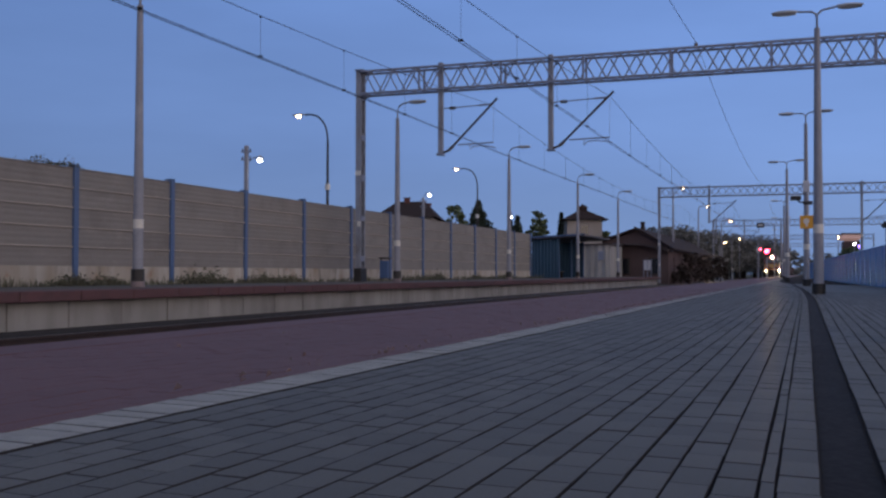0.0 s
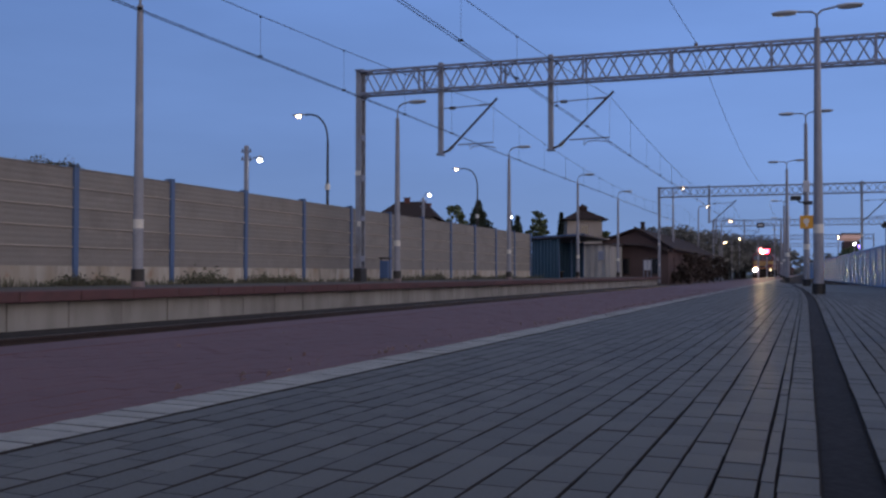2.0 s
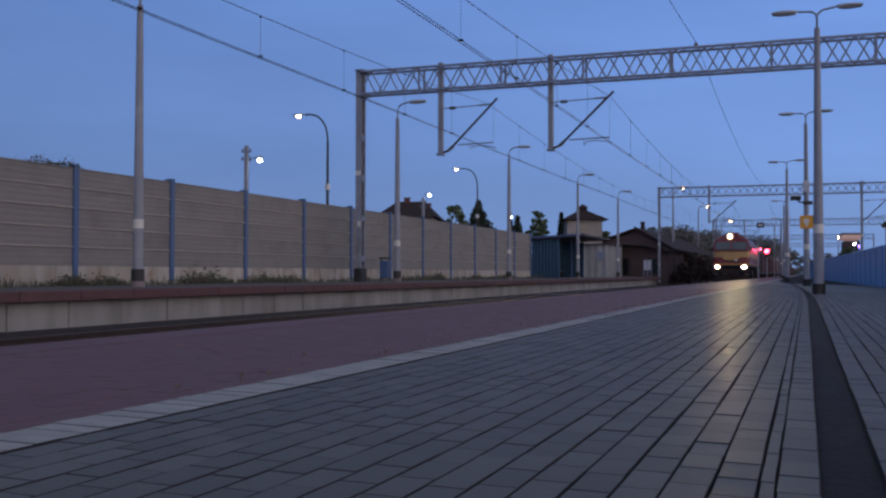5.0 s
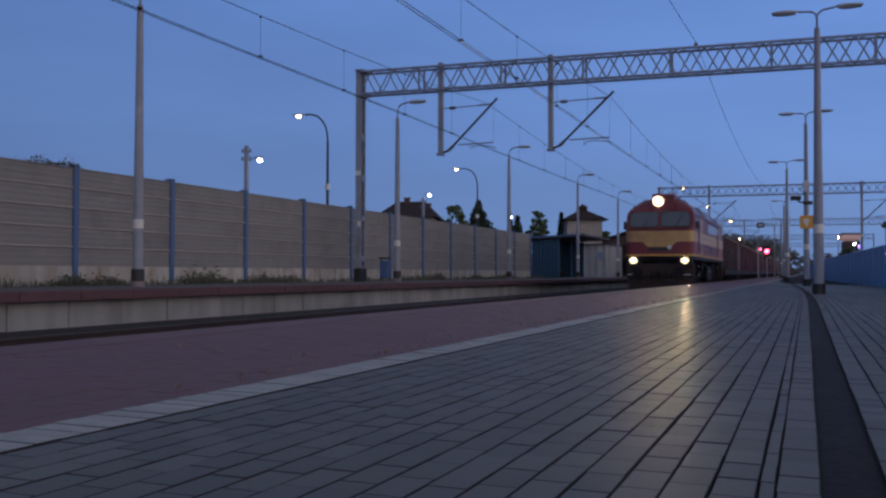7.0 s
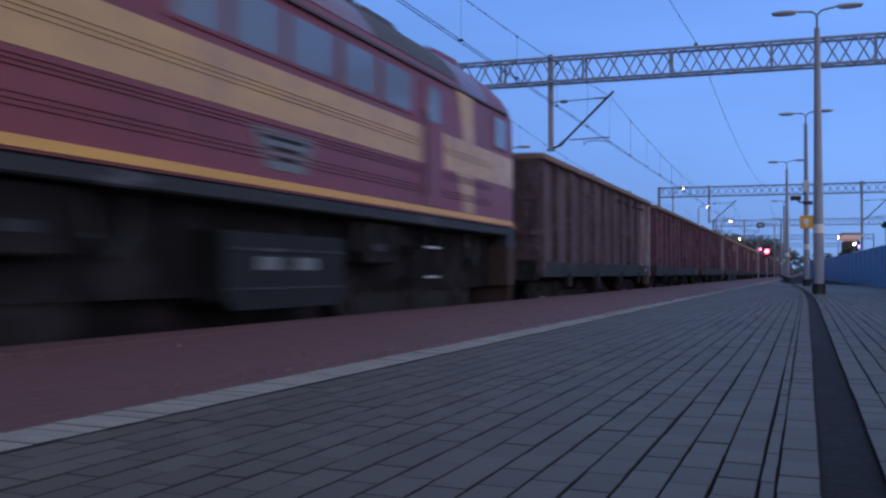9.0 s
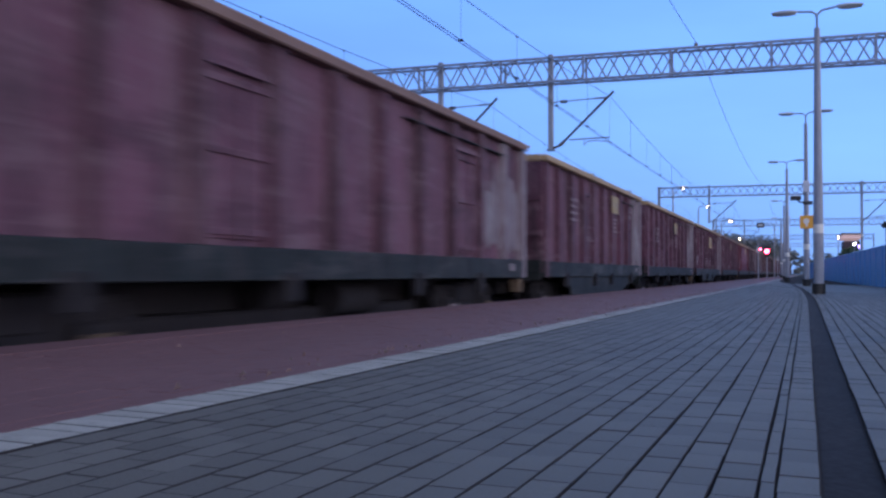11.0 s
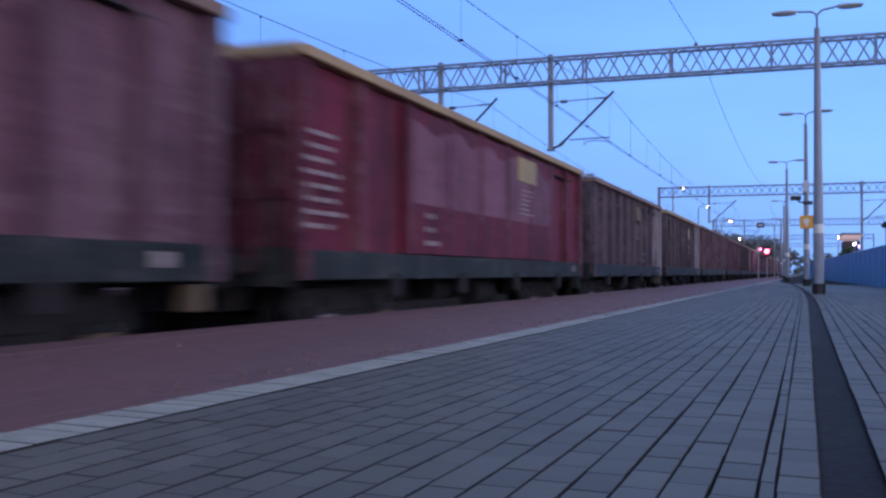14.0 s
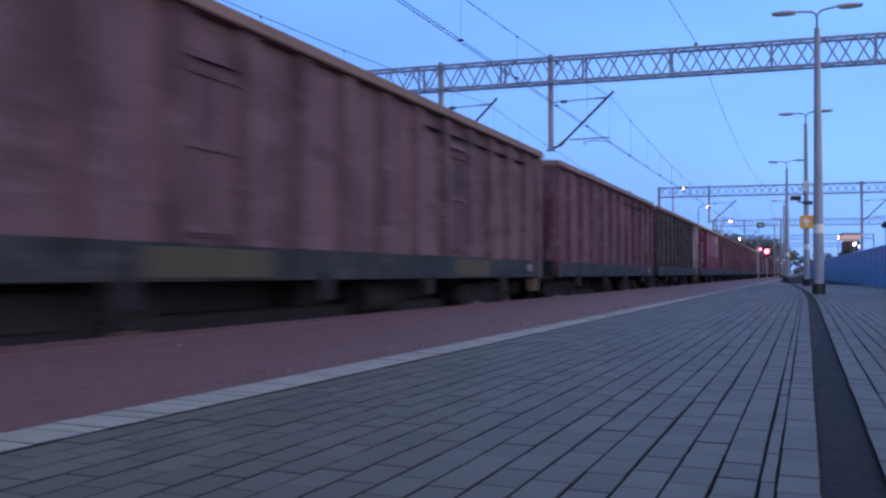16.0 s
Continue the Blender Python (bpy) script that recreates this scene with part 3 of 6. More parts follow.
def lattice_leg(t, x, z0, z1, label, slim=1.0):
    """Two channels one behind the other, laced together on their sides."""
    w, d = 0.105 * slim, 0.225 * slim
    l = part("leg", Mesh().box(x - w, x + w, -d, -d + 0.07, z0, z1, 0.006), M_LEG, t, label)
    part("leg_channel", Mesh().box(x - w, x + w, d - 0.07, d, z0, z1, 0.006), M_LEG, l)
    # black backing added for the shade inside the open leg
    part("leg_web", Mesh().box(x - w + 0.004, x - w + 0.02, -d + 0.072, d - 0.072, z0, z1), M_BLACK, l, "dark backing for the shade inside the leg")
    lc = Mesh()
    n = int((z1 - z0) / 0.36)
    for i in range(n):
        za, zb = z0 + (z1 - z0) * i / n, z0 + (z1 - z0) * (i + 1) / n
        e = (d - 0.06) * (1 if i % 2 else -1)
        lc.bar((x + w - 0.015, e, za), (x + w - 0.015, -e, zb), 0.03)
        if i % 4 == 2:
            lc.box(x + w - 0.012, x + w, -d + 0.02, d - 0.02, za, za + 0.2)
    tagged(part("leg_lacing", lc, M_LATTICE, l, smooth=False), kind="stuff")
    part("leg_base", Mesh().box(x - w - 0.045, x + w + 0.045, -d - 0.05, d + 0.05, z0 - 0.02, z0 + 0.5, 0.02), M_BLACK, l, "black painted leg base")
    part("number_plate", Mesh().box(x - 0.02, x + w, -d - 0.014, -d - 0.003, z0 + 2.05, z0 + 2.25), M_WHITEPAINT, l, "small white plate")
    part("number_plate", Mesh().box(x - w, x + w, -d - 0.014, -d - 0.003, z0 + 3.95, z0 + 4.12), M_WHITEPAINT, l, "small white plate")
    for z in (z1 - 0.96, z1 - 0.02):
        part("leg_plate", Mesh().box(x - w - 0.02, x + w + 0.14, -d - 0.09, d + 0.09, z - 0.03, z + 0.02, 0.01), M_LATTICE, l)


def cantilever(t, xp, xw, flip=1):
    """A drop tube with its strut, tie and registration arm holding one contact wire."""
    d = part("drop_tube", Mesh().box(xp - 0.085, xp + 0.085, -0.085, 0.085, 4.82, 8.14, 0.015), M_LEG, t, "grey square drop tube")
    part("tube_foot", Mesh().box(xp - 0.13, xp + 0.13, -0.13, 0.13, 4.76, 4.83, 0.01), M_LATTICE, d)
    s = part("strut", Mesh().path([(xp + 0.1, -0.02, 4.86), (xp + 0.32, -0.02, 4.93), (xw + 0.02 * flip, -0.02, 6.72)], 0.042), M_INSUL, d, "dark diagonal strut tube")
    ins = Mesh()
    for k in range(4):
        ins.tube((xp + 0.36 + 0.06 * k, -0.02, 6.46), (xp + 0.40 + 0.06 * k, -0.02, 6.46), 0.066, 0.05, 10)
    part("insulator", ins, M_INSUL, d, "dark ribbed insulator")
    ins = Mesh()
    for k in range(4):
        ins.tube((xp + 0.30 + 0.05 * k, -0.02, 4.925 + 0.042 * k), (xp + 0.33 + 0.05 * k, -0.02, 4.95 + 0.042 * k), 0.07, 0.055, 10)
    part("insulator", ins, M_INSUL, d, "dark ribbed insulator")
    part("tie", Mesh().tube((xp + 0.05, -0.02, 6.46), (xw - 0.2, -0.02, 6.52), 0.02).tube((xw - 0.65, -0.02, 6.505), (xw - 0.2, -0.02, 6.52), 0.034), M_LATTICE, d)
    part("registration_tube", Mesh().path([(xp + 0.65, -0.02, 5.12), (xw - 0.12, -0.02, 5.15)], 0.024), M_LATTICE, d)
    part("steady_arm", Mesh().path([(xw - 1.0, -0.02, 5.13), (xw - 1.0, -0.02, 4.92), (xw - 0.88, -0.02, 5.04), (xw - 0.55, -0.02, 5.06), (xw - 0.2, -0.02, 5.0), (xw - 0.02, -0.02, 4.96)], 0.018, 6), M_LATTICE, d)
    part("hanger", Mesh().tube((xw - 0.13, -0.02, 5.15), (xw - 0.1, -0.02, 6.55), 0.005, None, 5), M_LATTICE, d)


def gantry(y, x0, x1, legs, drops, detail=True, up=0.0, joints=(), label="grey lattice steel gantry over the tracks carrying the overhead line"):
    t = thing("gantry", Matrix.Translation((0, y, up)), label, "gantry", "overhead line gantries")
    step = 0.46 if detail else 0.62
    truss(t, x0, x1, 7.14, 7.97, step, joints=joints, thick=0.036 if detail else 0.04)
    for x, zb in legs:
        lattice_leg(t, x, zb - up, 8.06, "grey lattice steel leg", 1.0 if detail else 0.9)
    for xp, xw in drops:
        cantilever(t, xp, xw)
    return t


G1 = gantry(34.08, -15.55, 13.0, [(-15.63, LEFT_TOP), (13.0, -0.15)], [(-12.44, -10.32), (-8.35, -6.17)], joints=(-13.19, -10.08, -7.15, -4.21, -1.01, 2.1, 5.2, 8.2))
part("wire_post", Mesh().tube((-3.4, 0, 7.97), (-3.4, 0, 8.2), 0.025).tube((-3.4, 0, 8.06), (-3.4, 0, 8.16), 0.06), M_INSUL, G1, "small dark post insulator")
gantry(92.0, -12.5, 14.0, [(-12.5, -0.9), (14.0, -0.3), (4.47, -0.3)], [(-8.1, -5.8), (4.47, 6.6)], False, 0.25)
gantry(146.0, -12.3, 12.0, [(-12.3, -0.9), (12.0, -0.3)], [(-11.9, -9.8), (-8.1, -6.1)], False)
gantry(205.0, -12.3, 12.0, [(-12.3, -0.9), (12.0, -0.3)], [(-8.1, -6.1)], False)
gantry(262.0, -12.3, 12.0, [(-12.3, -0.9), (12.0, -0.3)], [(-8.1, -6.1)], False)

SUPPORTS = [-24.0, 34.08, 92.0, 146.0, 205.0, 262.0, 320.0]


def overhead_line(xs, label, mesh_y=340):
    """Two contact wires and a sagging messenger with droppers, zigzagging a little from support to support."""
    t = thing("overhead_line", None, label, "overhead wire", "overhead lines")
    def xat(y):
        for i in range(len(SUPPORTS) - 1):
            a, b = SUPPORTS[i], SUPPORTS[i + 1]
            if a <= y <= b:
                sa, sb = (0.0, 0.18) if i % 2 else (0.18, 0.0)
                return xs - 0.18 + (sa + (sb - sa) * (y - a) / (b - a))
        return xs
    def zat(y):
        for i in range(len(SUPPORTS) - 1):
            a, b = SUPPORTS[i], SUPPORTS[i + 1]
            if a <= y <= b:
                u = (2 * y - a - b) / (b - a)
                return 5.62 + 0.92 * u * u
        return 6.4
    ysamp = [-22 + 2.0 * i for i in range(170)]
    for dx in (-0.04, 0.04):
        part("contact_wire", Mesh().path([(xat(y) + dx, y, 4.96 - 0.03 * math.sin(y * 0.11) ** 2) for y in ysamp], 0.0085, 5), M_WIRE, t)
    part("messenger_wire", Mesh().path([(xat(y), y, zat(y)) for y in ysamp], 0.0085, 5), M_WIRE, t)
    y = -17.9
    while y < 170:
        if min(abs(y - s) for s in SUPPORTS) > 2:
            dr = part("dropper", Mesh().tube((xat(y), y, 4.95), (xat(y), y, zat(y)), 0.004, None, 4).box(xat(y) - 0.015, xat(y) + 0.015, y - 0.02, y + 0.02, zat(y) - 0.04, zat(y) + 0.01).box(xat(y) - 0.045, xat(y) + 0.045, y - 0.02, y + 0.02, 4.945, 4.985), M_WIRE, t)
        y += 4.0
    return t


overhead_line(TRACK_A - 0.05, "dark twin contact wires with messenger above the near track")
overhead_line(TRACK_B + 0.05, "dark twin contact wires with messenger above the far track")
fwp = [(-3.4, y, 8.2 - 0.9 * (1 - ((2 * y - a - b) / (b - a)) ** 2)) for a, b in zip(SUPPORTS[:-2], SUPPORTS[1:-1]) for y in [a + (b - a) * k / 14 for k in range(14)]]
tf = thing("feeder_wire", None, "single thin dark feeder wire above the platform edge", "overhead wire")
part("wire", Mesh().path(fwp, 0.009, 5), M_WIRE, tf)


# ---- lamps ----
def lamp_head(parent, p, d, lit=None, size=1.0):
    """A cobra head at p pointing along d (horizontal), with its bowl underneath."""
    d = Vector(d).normalized()
    s = Vector((-d.y, d.x, 0))
    p = Vector(p)
    rings, bowl = [], []
    prof = ((0.0, 0.035, 0.03), (0.08, 0.07, 0.05), (0.25, 0.115, 0.07), (0.48, 0.125, 0.065), (0.66, 0.085, 0.04), (0.70, 0.03, 0.015))
    for u, w, h in prof:
        c = p + d * u * size
        rings.append([c + s * (w * size * math.cos(a)) + Vector((0, 0, (h * math.sin(a) if math.sin(a) > 0 else 0.3 * h * math.sin(a)) * size)) for a in (math.tau * k / 10 for k in range(10))])
    hd = part("lamp_head", Mesh().rings(rings), M_HEAD, parent, "grey lamp housing")
    for u, w, h in (((0.26, 0.035, 0.05), (0.30, 0.08, 0.105), (0.38, 0.105, 0.14), (0.46, 0.08, 0.105), (0.50, 0.035, 0.05)) if lit else prof[1:-1]):
        c = p + d * u * size + Vector((0, 0, -0.02 * size))
        bowl.append([c + s * (0.8 * w * size * math.cos(a)) + Vector((0, 0, -abs(math.sin(a)) * h * 0.9 * size if math.sin(a) < 0 else 0)) for a in (math.tau * k / 10 for k in range(10))])
    part("bowl", Mesh().rings(bowl), lit or M_LENS, hd, "glowing lamp bowl" if lit else "")
    return hd


def post_base(t, r):
    part("base_sleeve", Mesh().tube((0, 0, -0.02), (0, 0, 0.40), r + 0.028, None, 12), M_BLACK, t, "black painted base sleeve")
    part("base_mark", Mesh().tube((0, 0, 0.0), (0, 0, 0.13), r + 0.032, None, 12), M_STENCIL, t, "grubby white painted mark")


def platform_lamp(y, x, height, lit=None):
    t = thing("platform_lamp", Matrix.Translation((x, y, LEFT_TOP)), "tapered grey lamp post with one short arm, " + ("lit" if lit else "unlit"), "street lamp", "platform lamps")
    part("post", Mesh().path([(0, 0, 0), (0, 0, 2.0), (0, 0, height - 0.35)], [0.118, 0.106, 0.068], 14), M_GALV, t)
    part("arm", Mesh().path([(0, 0, height - 0.4), (0, 0, height - 0.08), (0.06, 0, height + 0.08), (0.2, 0, height + 0.17), (0.45, 0, height + 0.22)], 0.03, 8), M_LAMPTUBE, t)
    lamp_head(t, (0.42, 0, height + 0.22), (1, 0, 0), lit)
    post_base(t, 0.118)
    part("notice", Mesh().tube((0, 0, 1.3), (0, 0, 1.5), 0.1145, 0.113, 14), M_WHITEPAINT, t, "white paper notice")
    return t


for y, h in ((18.55, 6.62), (33.5, 6.28), (48.0, 6.38), (64.0, 6.5), (78.8, 6.55)):
    platform_lamp(y, -13.9, h)


def double_lamp(y, x, height):
    t = thing("double_lamp", Matrix.Translation((x, y, fall(x) - 0.002)), "tapered grey lamp post with two arms, unlit", "street lamp", "double lamps")
    part("post", Mesh().path([(0, 0, 0), (0, 0, 1.8), (0, 0, height - 0.46)], [0.128, 0.116, 0.068], 16), M_GALV, t)
    for s in (-1, 1):
        up = 0.06 if s > 0 else 0.0
        part("arm", Mesh().path([(0, 0, height - 0.5), (0, 0, height - 0.2), (0.03 * s, 0, height - 0.1), (0.12 * s, 0, height - 0.04 + up * 0.3), (0.45 * s, 0, height - 0.02 + up)], 0.026, 8), M_LAMPTUBE, t)
        lamp_head(t, (0.42 * s, 0, height - 0.02 + up), (s, 0, 0), None, 0.94)
    part("base_sleeve", Mesh().tube((0, 0, -0.02), (0, 0, 0.26), 0.16, None, 14), M_BLACK, t, "black painted base sleeve")
    part("notice", Mesh().tube((0, 0, 1.5), (0, 0, 1.72), 0.125, 0.123, 14), M_WHITEPAINT, t, "white wrapped notice")
    return t


double_lamp(26.4, 0.29, 7.05)
double_lamp(44.2, 0.02, 7.2)
double_lamp(63.0, -1.05, 7.18)
double_lamp(90.0, -1.74, 6.7)
double_lamp(118.0, -2.6, 6.7)
double_lamp(150.0, -3.4, 6.7)

sg = thing("yellow_sign", Matrix.Translation((0.02, 44.2, 0)), "square yellow sign with a white symbol on a lamp post", "sign")
part("plate", Mesh().box(-0.25, 0.29, -0.19, -0.165, 2.36, 2.9, 0.006), M_SIGN_Y, sg)
part("symbol", Mesh().tube((0.0, -0.205, 2.66), (0.0, -0.192, 2.66), 0.12, None, 14).box(-0.03, 0.06, -0.206, -0.192, 2.44, 2.62), M_WHITEPAINT, sg, "white symbol")
part("bracket", Mesh().box(-0.1, 0.1, -0.168, -0.1, 2.45, 2.55), M_LAMPTUBE, sg)
cc = thing("security_camera", Matrix.Translation((0.02, 44.2, 3.5)), "dark security camera on a lamp post bracket", "camera")
part("body", Mesh().box(-0.62, -0.2, -0.1, 0.1, 0.06, 0.22, 0.02), M_BLACK, cc)
part("hood", Mesh().box(-0.68, -0.2, -0.12, 0.12, 0.22, 0.245, 0.006), M_HEAD, cc)
part("bracket", Mesh().path([(0, 0, -0.06), (-0.25, 0, -0.02), (-0.36, 0, 0.08)], 0.035).box(-0.12, 0.25, -0.12, 0.12, -0.14, 0.0, 0.02), M_BLACK, cc)
part("splice_box", Mesh().box(-0.13, 0.13, -0.22, -0.1, 0.35, 0.85, 0.02), M_HEAD, cc, "pale connection box")


def street_lamp(x, y, height, reach, lit, label, r=0.09, mat=None, zb=BED - 0.22):
    t = thing("street_lamp", Matrix.Translation((x, y, zb)), label, "street lamp", "street lamps")
    s = 1 if reach > 0 else -1
    a = abs(reach)
    if y > 80:
        part("post", Mesh().path([(0, 0, 0), (0, 0, height - 0.35)], [r, r * 0.6], 10), mat or M_BLACK, t)
        part("arm", Mesh().path([(0, 0, height - 0.4), (s * 0.04, 0, height - 0.18), (s * 0.2, 0, height - 0.04), (s * a, 0, height)], r * 0.4, 8), mat or M_BLACK, t)
        lamp_head(t, (s * a * 0.95, 0, height), (s, 0, 0), lit, 1.6)
        part("clamp", Mesh().tube((0, 0, 2.2), (0, 0, 2.5), r * 1.1, None, 10), M_WHITEPAINT, t)
        return t
    part("post", Mesh().path([(0, 0, 0), (0, 0, height - a)], [r, r * 0.55], 10), mat or M_BLACK, t)
    part("arm", Mesh().path([(0, 0, height - a - 0.1)] + [(s * a * (1 - math.cos(q)) * 0.75, 0, height - a + a * math.sin(q)) for q in (0.3, 0.6, 0.9, 1.2, 1.57)] + [(s * a, 0, height)], r * 0.45, 8), mat or M_BLACK, t)
    lamp_head(t, (s * a * 0.95, 0, height), (s, 0, 0), lit, 1.0)
    part("clamp", Mesh().tube((0, 0, height * 0.60), (0, 0, height * 0.63), r * 1.3, None, 10), M_WHITEPAINT, t)
    return t


street_lamp(-20.15, 40.4, 8.57, -1.15, G_SODIUM, "dark curved street lamp, lit, behind the barrier")
street_lamp(-21.55, 66.5, 8.75, -1.25, G_SODIUM, "dark curved street lamp, lit, behind the barrier")
for x, y, top, reach in ((-13.6, 111.1, 9.9, 0.5), (-13.75, 140.0, 9.65, 0.7), (-13.9, 182.0, 9.75, 1.0), (-13.5, 201.0, 7.3, 0.9), (-12.9, 164.0, 5.5, 0.3)):
    street_lamp(x, y, top + 0.92, reach, G_SODIUM, "tall pale lamp post with a lit orange lamp", 0.13, M_GALV)


def flood_post(x, y, top, lx, lz):
    t = thing("flood_lamp", Matrix.Translation((x, y, BED - 0.22)), "concrete post with cross arms and a lit white lamp", "street lamp", "flood lamps")
    h = top - BED + 0.22
    part("post", Mesh().box(-0.08, 0.08, -0.08, 0.08, 0, h, 0.015), M_GALV, t)
    for k in (0.25, 0.6):
        part("cross_arm", Mesh().box(-0.26, 0.26, -0.04, 0.04, h - k - 0.05, h - k, 0.005), M_LATTICE, t)
        for s in (-0.2, 0.2):
            part("insulator", Mesh().tube((s, 0, h - k), (s, 0, h - k + 0.12), 0.035, 0.02), M_INSUL, t)
    lz = lz - BED + 0.22
    part("arm", Mesh().path([(0.1, 0, lz - 0.1), (lx * 0.5, -0.05, lz + 0.08), (lx, -0.1, lz + 0.1)], 0.025), M_LATTICE, t)
    hd = part("lamp_housing", Mesh().path([(lx, -0.1, lz + 0.16), (lx, -0.1, lz)], [0.06, 0.2], 12), M_HEAD, t)
    part("bulb", Mesh().path([(lx, -0.12, lz + 0.04), (lx, -0.12, lz + 0.01), (lx, -0.12, lz - 0.09), (lx, -0.12, lz - 0.13)], [0.04, 0.09, 0.09, 0.04], 12), G_COOL, hd, "glowing lamp bulb")
    return t


flood_post(-23.6, 39.2, 6.2, 0.75, 5.55)
flood_post(-25.1, 65.2, 5.75, 0.5, 5.95)
flood_post(-25.0, 86.5, 6.1, 0.25, 5.55)


# ---- litter bins ----
def litter_bin(m, label):
    t = thing("litter_bin", m, label, "bin", "litter bins")
    part("drum", Mesh().box(-0.17, 0.17, -0.15, 0.15, 0.12, 0.78, 0.03), M_BLUE, t)
    part("lid", Mesh().box(-0.2, 0.2, -0.18, 0.18, 0.86, 0.9, 0.012), M_BLACK, t, "dark bin hood")
    for s in (-0.16, 0.16):
        part("post", Mesh().box(s - 0.02, s + 0.02, -0.02, 0.02, 0.0, 0.87), M_BLACK, t)
    return t


litter_bin(Matrix.Translation((-14.75, 34.4, LEFT_TOP)), "small blue litter bin with a dark hood")
litter_bin(Matrix.Translation((0.75, 8.3, fall(0.7))), "blue metal litter bin with a dark hood on the paving")

# ---- blue sheet metal fence along the other side of the island ----
bf = thing("sheet_fence", None, "blue corrugated sheet metal fence", "fence", "", "structure")
FENCE = [(4.1, 22.0), (3.15, 40.0), (2.41, 60.0), (1.67, 80.0), (0.93, 100.0), (0.19, 120.0)]
for (xa, ya), (xb, yb) in zip(FENCE[:-1], FENCE[1:]):
    n = int(math.hypot(xb - xa, yb - ya) / 2.4)
    for i in range(n):
        p, q = Vector((xa + (xb - xa) * i / n, ya + (yb - ya) * i / n, 0)), Vector((xa + (xb - xa) * (i + 1) / n, ya + (yb - ya) * (i + 1) / n, 0))
        d = (q - p).normalized()
        s = Vector((d.y, -d.x, 0))
        prof = []
        for k in range(25):
            prof.append(p + (q - p) * k / 24 + s * (0.016 if k % 4 in (1, 2) else 0.0))
        zb = -0.11
        r0 = [(*v.xy, zb) for v in prof] + [(*(v + s * 0.03).xy, zb) for v in prof[::-1]]
        r1 = [(x, y, 1.62) for x, y, _ in r0]
        part("sheet", Mesh().rings([r0, r1]), M_BLUE_SHEET, bf, smooth=False)
        part("fence_post", Mesh().box(p.x - 0.04, p.x + 0.04, p.y - 0.04, p.y + 0.04, -0.15, 1.66, 0.006), M_BLUE_SHEET, bf)
        part("top_rail", Mesh().bar((p.x, p.y, 1.64), (q.x, q.y, 1.64), 0.05), M_BLUE_SHEET, bf, smooth=False)

# ---- waiting shelter on the far platform ----
sh = thing("waiting_shelter", Matrix.Translation((-15.9, 66.0, LEFT_TOP)), "blue sheet metal waiting shelter with a dark flat roof", "shelter")
def corrugated(x0, y0, x1, y1, z0, z1, pitch=0.22, depth=0.035):
    d = Vector((x1 - x0, y1 - y0, 0))
    n = max(2, int(d.length / pitch)) * 4
    s = Vector((d.y, -d.x, 0)).normalized()
    a = [Vector((x0, y0, 0)) + d * k / n + s * (depth if k % 4 in (1, 2) else 0) for k in range(n + 1)]
    b = [v - s * 0.03 for v in a[::-1]]
    r = [(v.x, v.y) for v in a + b]
    return Mesh().rings([[(x, y, z0) for x, y in r], [(x, y, z1) for x, y in r]])
part("end_wall", corrugated(-1.3, -1.0, 0.5, -1.0, 0.02, 2.6), M_SHELTER, sh, "blue ribbed end wall", smooth=False)
part("back_wall", corrugated(-1.3, 7.0, -1.3, -1.0, 0.02, 2.6), M_SHELTER, sh, "blue ribbed back wall", smooth=False)
part("end_wall", corrugated(-1.3, 7.0, 0.4, 7.0, 0.02, 2.6), M_SHELTER, sh, "blue ribbed end wall", smooth=False)
part("roof", Mesh().prism([(-1.7, 2.55), (2.3, 2.76), (2.3, 2.9), (-1.7, 2.70)], -1.35, 7.6), M_ROOFDARK, sh, "dark flat roof")
part("fascia", Mesh().prism([(-1.75, 2.62), (2.35, 2.84), (2.35, 2.93), (-1.75, 2.74)], -1.42, -1.352), M_BLUE, sh)
for yy in (-0.9, 3.0, 6.9):
    part("post", Mesh().box(0.42, 0.52, yy - 0.05, yy + 0.05, 0, 2.72), M_BLUE, sh)
part("bench", Mesh().box(-1.1, -0.7, 0, 6, 0.42, 0.48, 0.01).box(-1.0, -0.8, 0.2, 0.3, 0, 0.42).box(-1.0, -0.8, 5.7, 5.8, 0, 0.42), M_BARK, sh)


